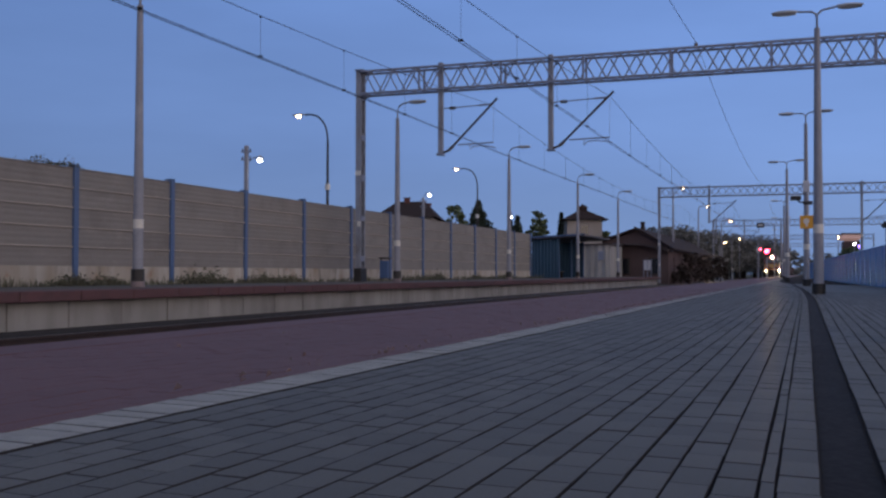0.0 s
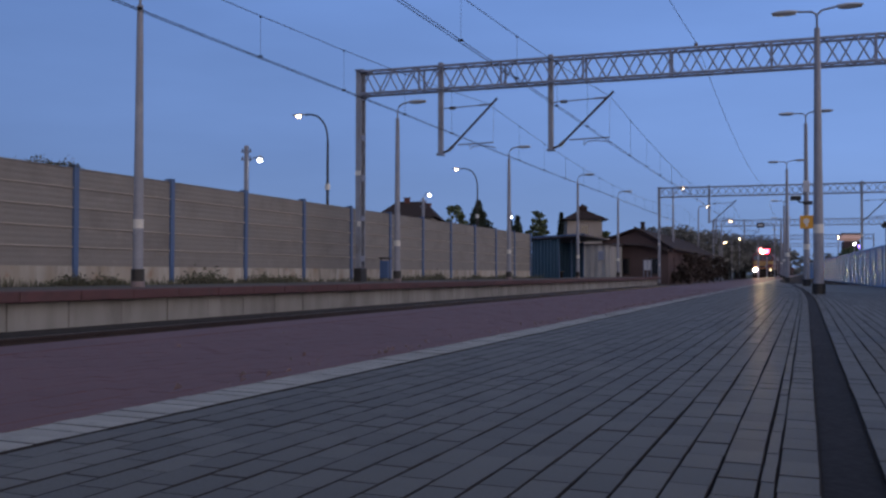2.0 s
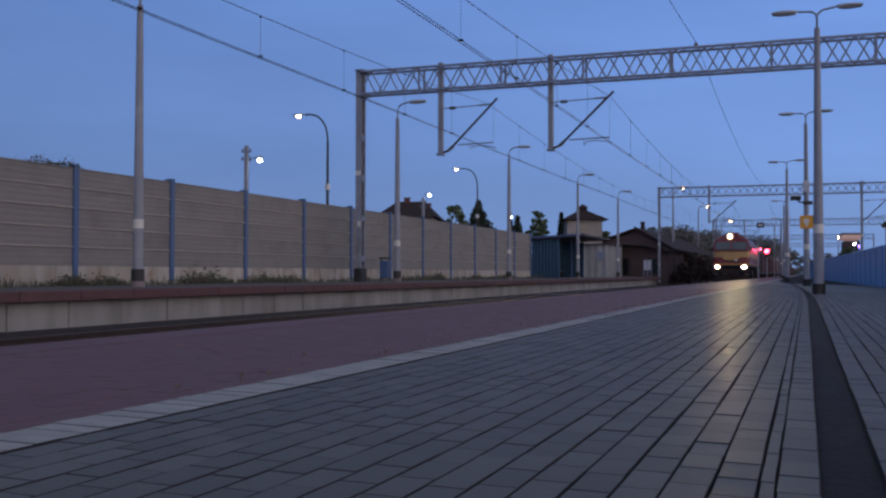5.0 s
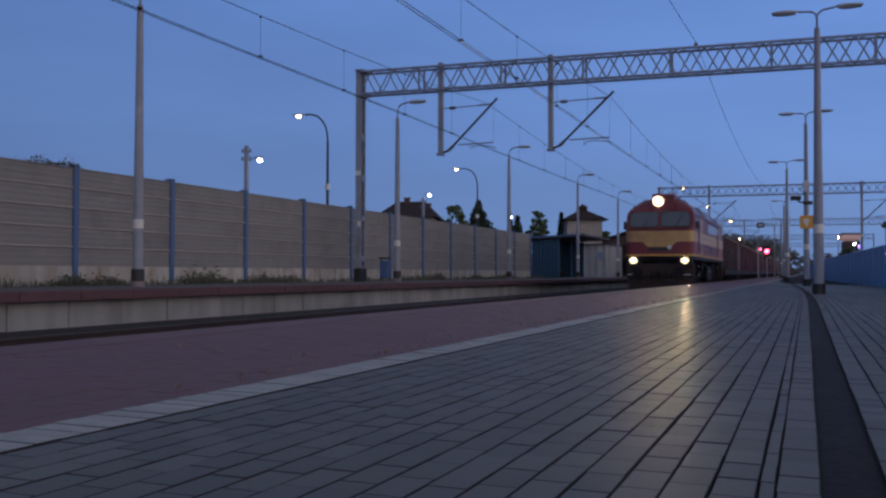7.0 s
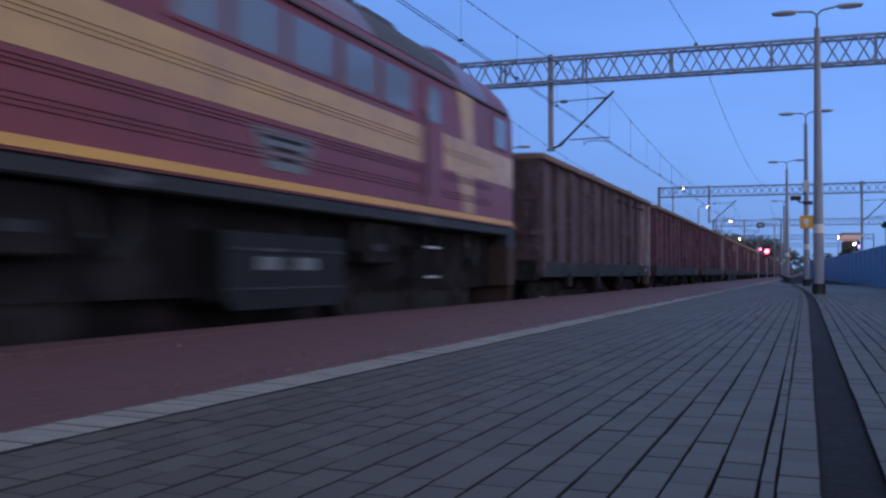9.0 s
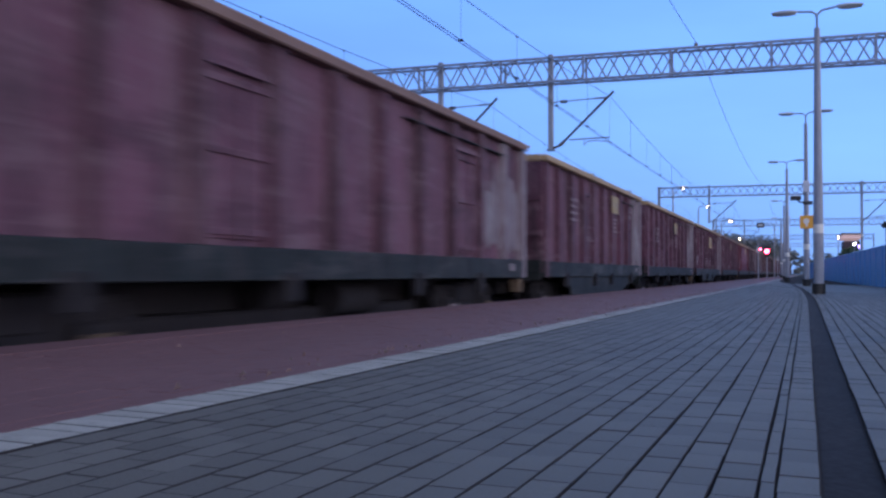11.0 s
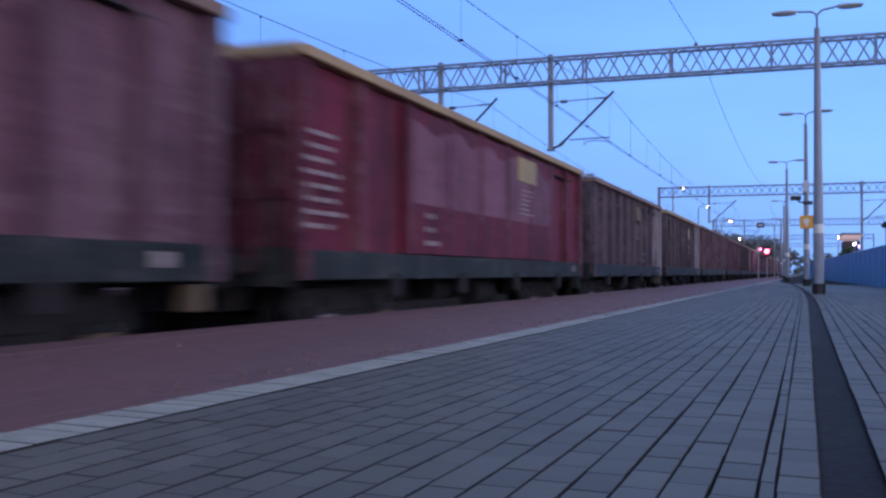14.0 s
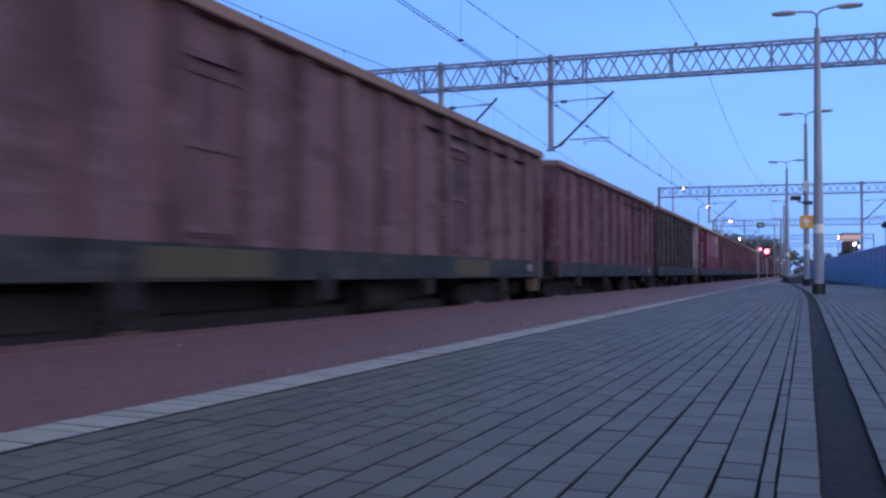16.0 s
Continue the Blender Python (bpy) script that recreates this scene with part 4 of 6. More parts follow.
# ---- houses ----
M_CHIMNEY = surface("chimney_brick", (0.13, 0.06, 0.055), (0.08, 0.042, 0.04), spec=0.1, rough=0.95, grain=12, blotch=0.6)
def hip_house(m, w, d, eave, ridge, wall_mat, label, cupola=False, chimneys=(), hip=0.5, o=0.45):
    t = thing("house", m, label, "house", "houses")
    wl_ = part("wall", Mesh().box(-w / 2, w / 2, 0, d, 0, eave), wall_mat, t)
    rx = w / 2 * (1 - hip)
    v = [(-w / 2 - o, -o, eave - 0.1), (w / 2 + o, -o, eave - 0.1), (w / 2 + o, d + o, eave - 0.1), (-w / 2 - o, d + o, eave - 0.1), (-rx, d / 2, ridge), (rx, d / 2, ridge)]
    rf = part("roof", Mesh().add(v, [(0, 1, 5, 4), (1, 2, 5), (2, 3, 4, 5), (3, 0, 4), (3, 2, 1, 0)]), M_ROOFTILE, t, "dark tiled roof", smooth=False)
    for cx, cy, top in chimneys:
        part("chimney", Mesh().box(cx - 0.22, cx + 0.22, cy - 0.22, cy + 0.22, eave, top, 0.02).box(cx - 0.26, cx + 0.26, cy - 0.26, cy + 0.26, top - 0.12, top), M_CHIMNEY, rf)
    if cupola:
        part("cupola", Mesh().box(-0.4, 0.4, d / 2 - 0.4, d / 2 + 0.4, ridge - 0.5, ridge + 0.12).add([(-0.52, d / 2 - 0.5, ridge + 0.12), (0.52, d / 2 - 0.5, ridge + 0.12), (0.52, d / 2 + 0.5, ridge + 0.12), (-0.52, d / 2 + 0.5, ridge + 0.12), (0, d / 2, ridge + 0.5)], [(0, 1, 4), (1, 2, 4), (2, 3, 4), (3, 0, 4)]), M_ROOFTILE, rf, smooth=False)
    for i in range(max(1, int(w // 2.2))):
        cx = -w / 2 + w * (i + 0.5) / max(1, int(w // 2.2))
        wi = part("window", Mesh().box(cx - 0.4, cx + 0.4, -0.04, 0.02, eave - 1.7, eave - 0.55, 0.01), M_PLASTER, t)
        part("pane", Mesh().box(cx - 0.34, cx + 0.34, -0.05, -0.042, eave - 1.62, eave - 0.62), M_WIN, wi)
    return t


ZG = BED - 0.22
hip_house(Matrix.Translation((-30.2, 74.5, ZG)) @ Matrix.Rotation(0.25, 4, "Z"), 4.2, 7.0, 6.0, 7.4, M_PLASTER, "plastered house with a dark tiled roof and two chimneys", chimneys=((-0.3, 3.2, 7.7), (1.5, 3.0, 7.2)), hip=0.45)
hip_house(Matrix.Translation((-19.75, 94.0, ZG)) @ Matrix.Rotation(0.33, 4, "Z"), 3.3, 3.3, 6.6, 7.62, M_PLASTER, "beige tower house with a dark pyramid roof", cupola=True, hip=0.94, o=0.6)
lb = thing("ribbed_shed", Matrix.Translation((-16.6, 88.5, ZG)), "pale ribbed shed beside the tower house", "shed")
part("wall", corrugated(-3.7, 0.0, 0.3, 0.0, 0, 3.95, 0.6, 0.12), M_SHEDWALL, lb, "pale ribbed wall", smooth=False)
part("side_wall", Mesh().box(0.1, 0.3, 0.05, 6, 0, 3.9), M_SHEDWALL, lb)
part("roof", Mesh().prism_x([(-0.3, 3.93), (6.3, 4.1), (6.3, 4.22), (-0.3, 4.05)], -3.9, 0.5), M_ROOFDARK, lb)
part("meter_box", Mesh().box(-0.75, -0.25, -0.25, -0.1, 2.6, 3.4, 0.02), M_LATTICE, lb)

# long dark goods shed
gs = thing("goods_shed", Matrix.Translation((-15.1, 96.0, ZG)), "long sooty brick goods shed with a low gabled roof", "building")
part("wall", Mesh().prism([(-3.6, 0.0), (2.9, 0.0), (2.9, 3.95), (0.0, 5.55), (-3.6, 4.35)], 0.0, 44.0), M_BRICKDARK, gs, "sooty brick wall")
for ol in ([(0.0, 5.78), (0.0, 5.62), (-4.1, 4.22), (-4.1, 4.36)], [(0.0, 5.78), (0.0, 5.62), (3.5, 3.62), (3.5, 3.78)]):
    part("roof", Mesh().prism(ol, -0.7, 44.7), M_ROOFTILE, gs, "dark roof slope")
part("canopy", Mesh().prism([(-3.8, 4.1), (0.5, 4.1), (3.4, 3.45), (3.4, 3.58), (0.5, 4.22), (-3.8, 4.22)], -1.2, -0.02), M_ROOFDARK, gs, "narrow canopy along the gable wall")
part("chimney", Mesh().box(-0.15, 0.2, 3.0, 3.4, 5.3, 6.5, 0.03).box(-0.2, 0.25, 2.95, 3.45, 6.35, 6.45, 0.01), M_ROOFTILE, gs)
part("chimney", Mesh().box(-1.3, -1.1, 6.0, 6.3, 5.0, 6.15, 0.02), M_ROOFTILE, gs)
for x in (-2.7, -1.2, 1.6):
    dw = part("window", Mesh().box(x - 0.5, x + 0.5, -0.06, 0.02, 1.3, 2.9, 0.01), M_BARK, gs)
    part("pane", Mesh().box(x - 0.42, x + 0.42, -0.072, -0.062, 1.38, 2.82), M_WIN, dw)
for i in range(6):
    dw = part("door", Mesh().box(2.86, 2.96, 4 + 6.5 * i, 6.6 + 6.5 * i, 0.3, 2.9, 0.02), M_BRICKDARK, gs)
    part("frame", Mesh().box(2.87, 2.99, 3.9 + 6.5 * i, 4.0 + 6.5 * i, 0.3, 3.0), M_BRICKDARK, dw)
nb = thing("notice_board", Matrix.Translation((-13.35, 90.5, LEFT_TOP)), "white notice board on two posts", "sign")
for x in (-0.16, 0.16):
    part("board", Mesh().box(x - 0.13, x + 0.13, -0.03, 0.03, 0.62, 1.5, 0.01), M_HEAD, nb)
for s in (-0.32, 0.0, 0.32):
    part("post", Mesh().box(s - 0.03, s + 0.03, -0.03, 0.03, 0, 1.62), M_LATTICE, nb)

# lit building beyond the fence
fb = thing("station_building", Matrix.Translation((7.4, 128.0, ZG)), "low distant building with a warm lit fascia", "building")
part("wall", Mesh().box(-3.2, -1.4, 0, 8, 0, 5.3), M_BRICKDARK, fb)
part("fascia", Mesh().box(-3.4, -1.3, -0.3, 7.9, 5.55, 6.05, 0.02), G_WARMWALL, fb, "warm lit fascia")
part("roof", Mesh().box(-3.5, -1.2, -0.4, 8.2, 6.1, 6.24), M_ROOFDARK, fb)
for i in range(1):
    part("window", Mesh().box(-2.9 + 1.9 * i, -1.8 + 1.9 * i, -0.04, 0.02, 2.6, 4.2, 0.01), M_WIN, fb)
for x, y, z, mt, lab in ((4.12, 98.0, 3.15, G_COOL, "lit white lamp on a thin post"), (4.5, 98.0, 2.92, G_VIOLET, "violet lit lamp on a thin post"), (3.05, 108.0, 4.1, G_SODIUM, "lit orange lamp on a thin post")):
    t = thing("yard_lamp", Matrix.Translation((x, y, ZG)), lab, "street lamp", "yard lamps")
    part("post", Mesh().tube((0, 0.1, 0), (0, 0.1, z - ZG + 0.2), 0.06, 0.04), M_LATTICE, t)
    hd = part("housing", Mesh().box(-0.2, 0.2, -0.1, 0.14, z - ZG + 0.16, z - ZG + 0.24, 0.02), M_HEAD, t)
    part("bulb", Mesh().path([(0, 0, z - ZG + 0.17), (0, 0, z - ZG + 0.1), (0, 0, z - ZG - 0.03), (0, 0, z - ZG - 0.06)], [0.04, 0.07, 0.07, 0.03], 10), mt, hd)

# railway signal showing red, at the platform edge far along
rs = thing("railway_signal", Matrix.Translation((-3.72, 106.0, fall(-3.7))), "railway signal post showing a red light", "signal")
part("post", Mesh().tube((0, 0.15, 0), (0, 0.15, 3.2), 0.06), M_GALV, rs)
hd = part("signal_head", Mesh().box(-0.22, 0.22, -0.05, 0.2, 2.15, 3.2, 0.04), M_BLACK, rs)
part("lens", Mesh().path([(0, -0.05, 2.68), (0, -0.12, 2.68), (0, -0.15, 2.68)], [0.21, 0.19, 0.07], 14), G_RED, hd, "glowing red lens")
part("visor", Mesh().box(-0.2, 0.2, -0.3, -0.05, 2.9, 2.93), M_BLACK, hd)
part("side_lens", Mesh().path([(-0.62, -0.05, 2.86), (-0.62, -0.1, 2.86), (-0.62, -0.12, 2.86)], [0.1, 0.09, 0.03], 12), G_RED, hd, "small glowing red lens")
part("side_bracket", Mesh().box(-0.66, -0.2, -0.04, 0.02, 2.78, 2.82), M_BLACK, hd)
for y, x in ((77.0, -3.3), (131.0, -3.3)):
    t = thing("marker_post", Matrix.Translation((x, y, fall(x))), "slender pale steel post at the platform edge", "post", "marker posts")
    part("post", Mesh().tube((0, 0, 0), (0, 0, 2.7), 0.055, 0.05), M_GALV, t)
    part("plate", Mesh().box(-0.12, 0.12, -0.08, -0.055, 2.0, 2.4), M_HEAD, t)
hs = thing("hanging_sign", Matrix.Translation((-5.2, 128.0, 0)), "small dark sign board on a bracket post", "sign")
part("board", Mesh().box(-0.45, 0.45, -0.05, 0.05, 6.1, 6.7, 0.01), M_BLACK, hs)
part("mark", Mesh().box(-0.28, 0.28, -0.07, -0.055, 6.3, 6.5), M_HEAD, hs)
part("post", Mesh().tube((1.6, 0.1, 0.0), (1.6, 0.1, 6.6), 0.06).tube((-0.4, 0.1, 6.55), (1.6, 0.1, 6.55), 0.04), M_GALV, hs)


# ---- trees ----
def leaf_quads(rg, mesh, c, r, n, size):
    for _ in range(n):
        u = Vector((rg.gauss(0, 1), rg.gauss(0, 1), rg.gauss(0, 1))).normalized() * (r * rg.uniform(0.55, 1.0))
        p = Vector(c) + Vector((u.x, u.y, u.z * 0.8))
        a = Vector((rg.uniform(-1, 1), rg.uniform(-1, 1), rg.uniform(-0.6, 0.6))).normalized() * size * rg.uniform(0.6, 1.3)
        b = a.cross(Vector((rg.uniform(-1, 1), rg.uniform(-1, 1), rg.uniform(-1, 1)))).normalized() * size * 0.55
        mesh.add([p - a, p - a * 0.2 + b, p + a, p - a * 0.2 - b], [(0, 1, 2, 3)])


def tree(x, y, height, spread, seed, leaf=None, label="leafy broad crowned tree behind the barrier", group="trees", size=0.3, clumps=60, zb=ZG, leaves=26):
    rg = random.Random(seed)
    t = thing("tree", Matrix.Translation((x, y, zb)), label, "tree", group)
    tr = Mesh().path([(0, 0, -0.1), (0.1, 0, height * 0.25), (0.0, 0.1, height * 0.5), (0.05, 0, height * 0.82)], [0.05 * height * 0.5, 0.035 * height * 0.5, 0.022 * height * 0.5, 0.02], 8)
    cr = Mesh()
    for i in range(clumps):
        a, k = rg.uniform(0, math.tau), rg.uniform(0.28, 1.0)
        rad = spread * (0.35 + 0.65 * math.sin(min(1, (1.08 - k) * 1.45) * math.pi / 2)) * rg.uniform(0.3, 1.0)
        c = Vector((rad * math.cos(a), rad * math.sin(a), height * k))
        leaf_quads(rg, cr, c, rg.uniform(0.35, 0.75) * spread * 0.42, leaves, size)
        if i % 3 == 0:
            tr.path([(0, 0, height * k * 0.6), (c.x * 0.6, c.y * 0.6, c.z * 0.9), tuple(c)], [0.05, 0.035, 0.01], 5)
    part("trunk", tr, M_BARK, t)
    part("crown", cr, leaf or M_LEAF, t, smooth=False)
    return t


def conifer(x, y, height, spread, seed, label="dark pointed spruce behind the barrier"):
    rg = random.Random(seed)
    t = thing("tree", Matrix.Translation((x, y, ZG)), label, "tree", "trees")
    part("trunk", Mesh().path([(0, 0, 0), (0, 0, height)], [0.2, 0.02], 8), M_BARK, t)
    cr = Mesh()
    for k in range(56):
        z = height * (0.12 + 0.87 * k / 55)
        r = spread * (1.01 - k / 55) * rg.uniform(0.7, 1.1)
        for j in range(12):
            a = rg.uniform(0, math.tau)
            for q in (0.35, 0.65, 1.0):
                leaf_quads(rg, cr, (r * q * math.cos(a), r * q * math.sin(a), z - 0.25 * q * r), 0.08 + 0.16 * (1 - k / 55), 3, 0.19)
    part("crown", cr, M_NEEDLE, t, smooth=False)
    return t


tree(-27.95, 80.0, 7.0, 1.35, 1, size=0.2, clumps=48)
conifer(-27.65, 85.6, 7.95, 4.1, 3)
conifer(-24.67, 88.0, 6.6, 1.7, 4)
conifer(-25.5, 88.5, 6.2, 1.4, 5)
tree(-24.7, 96.0, 7.5, 1.5, 7, size=0.22, clumps=44)
conifer(-23.2, 99.0, 7.5, 0.9, 8, "thin dark cypress beside the tower house")
tree(-19.8, 104.0, 5.9, 1.2, 9, size=0.24)
for k, (x, y, h) in enumerate(((-11.35, 98.5, 2.3), (-11.25, 105.0, 3.2), (-11.0, 112.0, 3.6), (-10.9, 120.0, 3.0), (-10.9, 129.0, 3.5), (-10.8, 138.0, 3.6))):
    tree(x, y, h, 1.15, 30 + k, M_SHRUB, "dark reddish shrub along the goods shed", "shrubs", 0.2, 28, leaves=22)
tree(3.6, 101.0, 3.7, 1.3, 11, label="low dark bushy tree")
tree(6.6, 101.0, 3.1, 1.3, 12, label="low dark bushy tree")
tree(11.5, 106.0, 3.2, 2.2, 13, label="low dark bushy tree")

# wood behind the sheds
wo = Mesh()
rg = random.Random(21)
wtr = Mesh()
for i in range(62):
    u = i / 61
    x, y = -24.0 + 17.2 * u + rg.uniform(-1.5, 1.5), 175 + 75 * u + rg.uniform(-6, 6)
    h = (8.6 - 0.8 * u) * rg.uniform(0.8, 1.08)
    wtr.path([(x, y, ZG), (x + rg.uniform(-0.4, 0.4), y, h * 0.8)], [0.25, 0.06], 6)
    for _ in range(26):
        k = rg.uniform(0.2, 1.0)
        leaf_quads(rg, wo, (x + rg.gauss(0, 1.5), y + rg.gauss(0, 1.2), h * k), rg.uniform(0.7, 1.5), 32, 0.3)
solid("wood", wo, M_WOOD, "distant leafy wood, greyed by haze in its colour", "wood", "stuff", smooth=False)
solid("wood_trunks", wtr, M_BARK, "dark trunks of the distant wood", "wood", "stuff")
ft = Mesh()
for i in range(110):
    x = -150 + 300 * i / 109 + rg.uniform(-2, 2)
    y = 420 + rg.uniform(-15, 15)
    h = rg.uniform(5, 9)
    for _ in range(9):
        leaf_quads(rg, ft, (x + rg.gauss(0, 2), y, h * rg.uniform(0.1, 1.0)), rg.uniform(1.4, 2.6), 16, 0.9)
solid("tree_line", ft, M_WOOD, "tree line on the horizon, greyed by haze in its colour", "wood", "stuff", smooth=False)


# ---- locomotive: y runs from its front to its rear, z from the rail ----
LOCO_L = 16.0
NOSE_R = 0.22


def loco_top(y):
    """Height at which the sloping cab ends cut the roof."""
    d = min(y, LOCO_L - y)
    pts = ((0.0, 2.96), (0.05, 3.0), (0.30, 3.74), (0.42, 3.86), (0.9, 4.3), (1.4, 4.5), (9.0, 4.5))
    for (a, za), (b, zb) in zip(pts[:-1], pts[1:]):
        if a <= d <= b:
            return za + (zb - za) * (d - a) / (b - a)
    return 4.5


def loco_ring(y, grow=0.0):
    half = [(1.475, 1.74), (1.475, 2.4), (1.475, 3.0), (1.465, 3.52), (1.42, 3.68), (1.33, 3.84), (1.19, 4.0), (1.0, 4.15), (0.76, 4.27), (0.45, 4.35), (0.15, 4.38)]
    d = min(y, LOCO_L - y)
    pull = NOSE_R - math.sqrt(NOSE_R ** 2 - max(0.0, NOSE_R - d) ** 2)
    top = loco_top(y)
    ring = []
    for x, z in half:
        zz = min(z, top) + grow
        ring.append((x - pull + grow, zz))
    pts = [(x, y, z) for x, z in ring] + [(-x, y, z) for x, z in ring[::-1]]
    return pts


def bogie(t, y, axles, r, under, wheelbase, label="dark grimy bogie"):
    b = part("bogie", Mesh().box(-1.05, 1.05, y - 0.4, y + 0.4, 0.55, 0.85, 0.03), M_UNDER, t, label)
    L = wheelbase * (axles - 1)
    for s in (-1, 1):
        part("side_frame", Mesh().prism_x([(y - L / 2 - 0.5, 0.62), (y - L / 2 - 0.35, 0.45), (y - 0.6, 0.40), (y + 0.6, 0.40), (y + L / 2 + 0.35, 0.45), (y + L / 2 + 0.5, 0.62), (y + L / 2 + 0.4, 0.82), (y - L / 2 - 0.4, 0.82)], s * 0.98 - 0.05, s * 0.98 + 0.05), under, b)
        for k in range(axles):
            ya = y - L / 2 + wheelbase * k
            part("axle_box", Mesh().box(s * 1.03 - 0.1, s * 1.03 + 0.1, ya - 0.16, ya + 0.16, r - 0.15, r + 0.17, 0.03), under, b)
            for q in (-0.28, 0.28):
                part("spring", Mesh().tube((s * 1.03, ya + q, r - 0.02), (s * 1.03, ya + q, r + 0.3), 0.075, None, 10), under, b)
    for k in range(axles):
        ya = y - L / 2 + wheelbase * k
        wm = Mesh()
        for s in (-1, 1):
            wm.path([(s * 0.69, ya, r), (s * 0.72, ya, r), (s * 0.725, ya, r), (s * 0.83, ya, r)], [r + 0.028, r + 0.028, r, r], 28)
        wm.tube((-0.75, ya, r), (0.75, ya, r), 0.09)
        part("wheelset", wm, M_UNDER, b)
    return b


def buffers(t, y, s, z=1.06, mat=None):
    for x in (-0.875, 0.875):
        part("buffer", Mesh().path([(x, y, z), (x, y + s * 0.34, z)], [0.12, 0.1], 12).path([(x, y + s * 0.34, z), (x, y + s * 0.5, z), (x, y + s * 0.54, z), (x, y + s * 0.58, z)], [0.07, 0.07, 0.24, 0.235], 16), mat or M_UNDER, t)
    part("coupler", Mesh().box(-0.09, 0.09, min(y, y + s * 0.55), max(y, y + s * 0.55), z - 0.16, z + 0.04, 0.02).tube((0, y + s * 0.3, z - 0.1), (0, y + s * 0.35, z - 0.45), 0.04), M_UNDER, t)


def lens(parent, x, y, z, r, dr, mat, lit):
    """A headlight: an outer lens ring round a deep black tube, added to narrow the beam, with the bulb at its bottom.
    """
    q = 0.05
    n = 20
    def circle(rad, d, sq=1.0):
        return [(x + sq * rad * math.cos(a), y + dr * d, z + rad * math.sin(a)) for a in (math.tau * k / n for k in range(n))]
    sq = 1.2 if r < 0.2 else 1.0
    lamp_ = part("headlight", Mesh().rings([circle(r, 0.06, sq), circle(r, 0.0, sq), circle(q, 0.0), circle(q, 0.41)], caps=False), mat, parent, "glowing round headlight" if lit else "")
    part("beam_tube", Mesh().rings([circle(q + 0.004, 0.015), circle(q + 0.004, 0.42), circle(0.002, 0.42)], caps=False), M_BLACK, lamp_)
    part("bulb", Mesh().rings([circle(q * 0.6, 0.40), circle(q * 0.6, 0.405)]), G_BULB if lit else M_LENS, lamp_, "glowing bulb" if lit else "")


def nose_wrap(z0, z1, y_end, off, rear):
    """A flat band round one end of the locomotive, following its rounded corners."""
    half = [(1.475, y_end, 1.0, 0.0), (1.475, NOSE_R, 1.0, 0.0)]
    for k in range(1, 7):
        a = math.pi / 2 * k / 6
        half.append((1.475 - NOSE_R + NOSE_R * math.cos(a), NOSE_R - NOSE_R * math.sin(a), math.cos(a), -math.sin(a)))
    rings = []
    for x, y, nx, ny in half + [(-x, y, -nx, ny) for x, y, nx, ny in half[::-1]]:
        q = []
        for o, z in ((off, z0), (off, z1), (-0.006, z1), (-0.006, z0)):
            yo = y + ny * o
            q.append((x + nx * o, LOCO_L - yo if rear else yo, z))
        rings.append(q)
    return Mesh().rings(rings)


def rounded(x0, x1, z0, z1, radii):
    """Outline of a rectangle with its own radius at each corner: lower left, lower right, upper right, upper left."""
    out = []
    for (cx, cz, sx, sz), r, a0 in zip(((x0, z0, 1, 1), (x1, z0, -1, 1), (x1, z1, -1, -1), (x0, z1, 1, -1)), radii, (math.pi, 1.5 * math.pi, 0.0, 0.5 * math.pi)):
        for k in range(5):
            a = a0 + math.pi / 2 * k / 4
            out.append((cx + sx * r + r * math.cos(a), cz + sz * r + r * math.sin(a)))
    return out


BOXF = [(0, 1, 3, 2), (4, 6, 7, 5), (0, 4, 5, 1), (2, 3, 7, 6), (0, 2, 6, 4), (1, 5, 7, 3)]


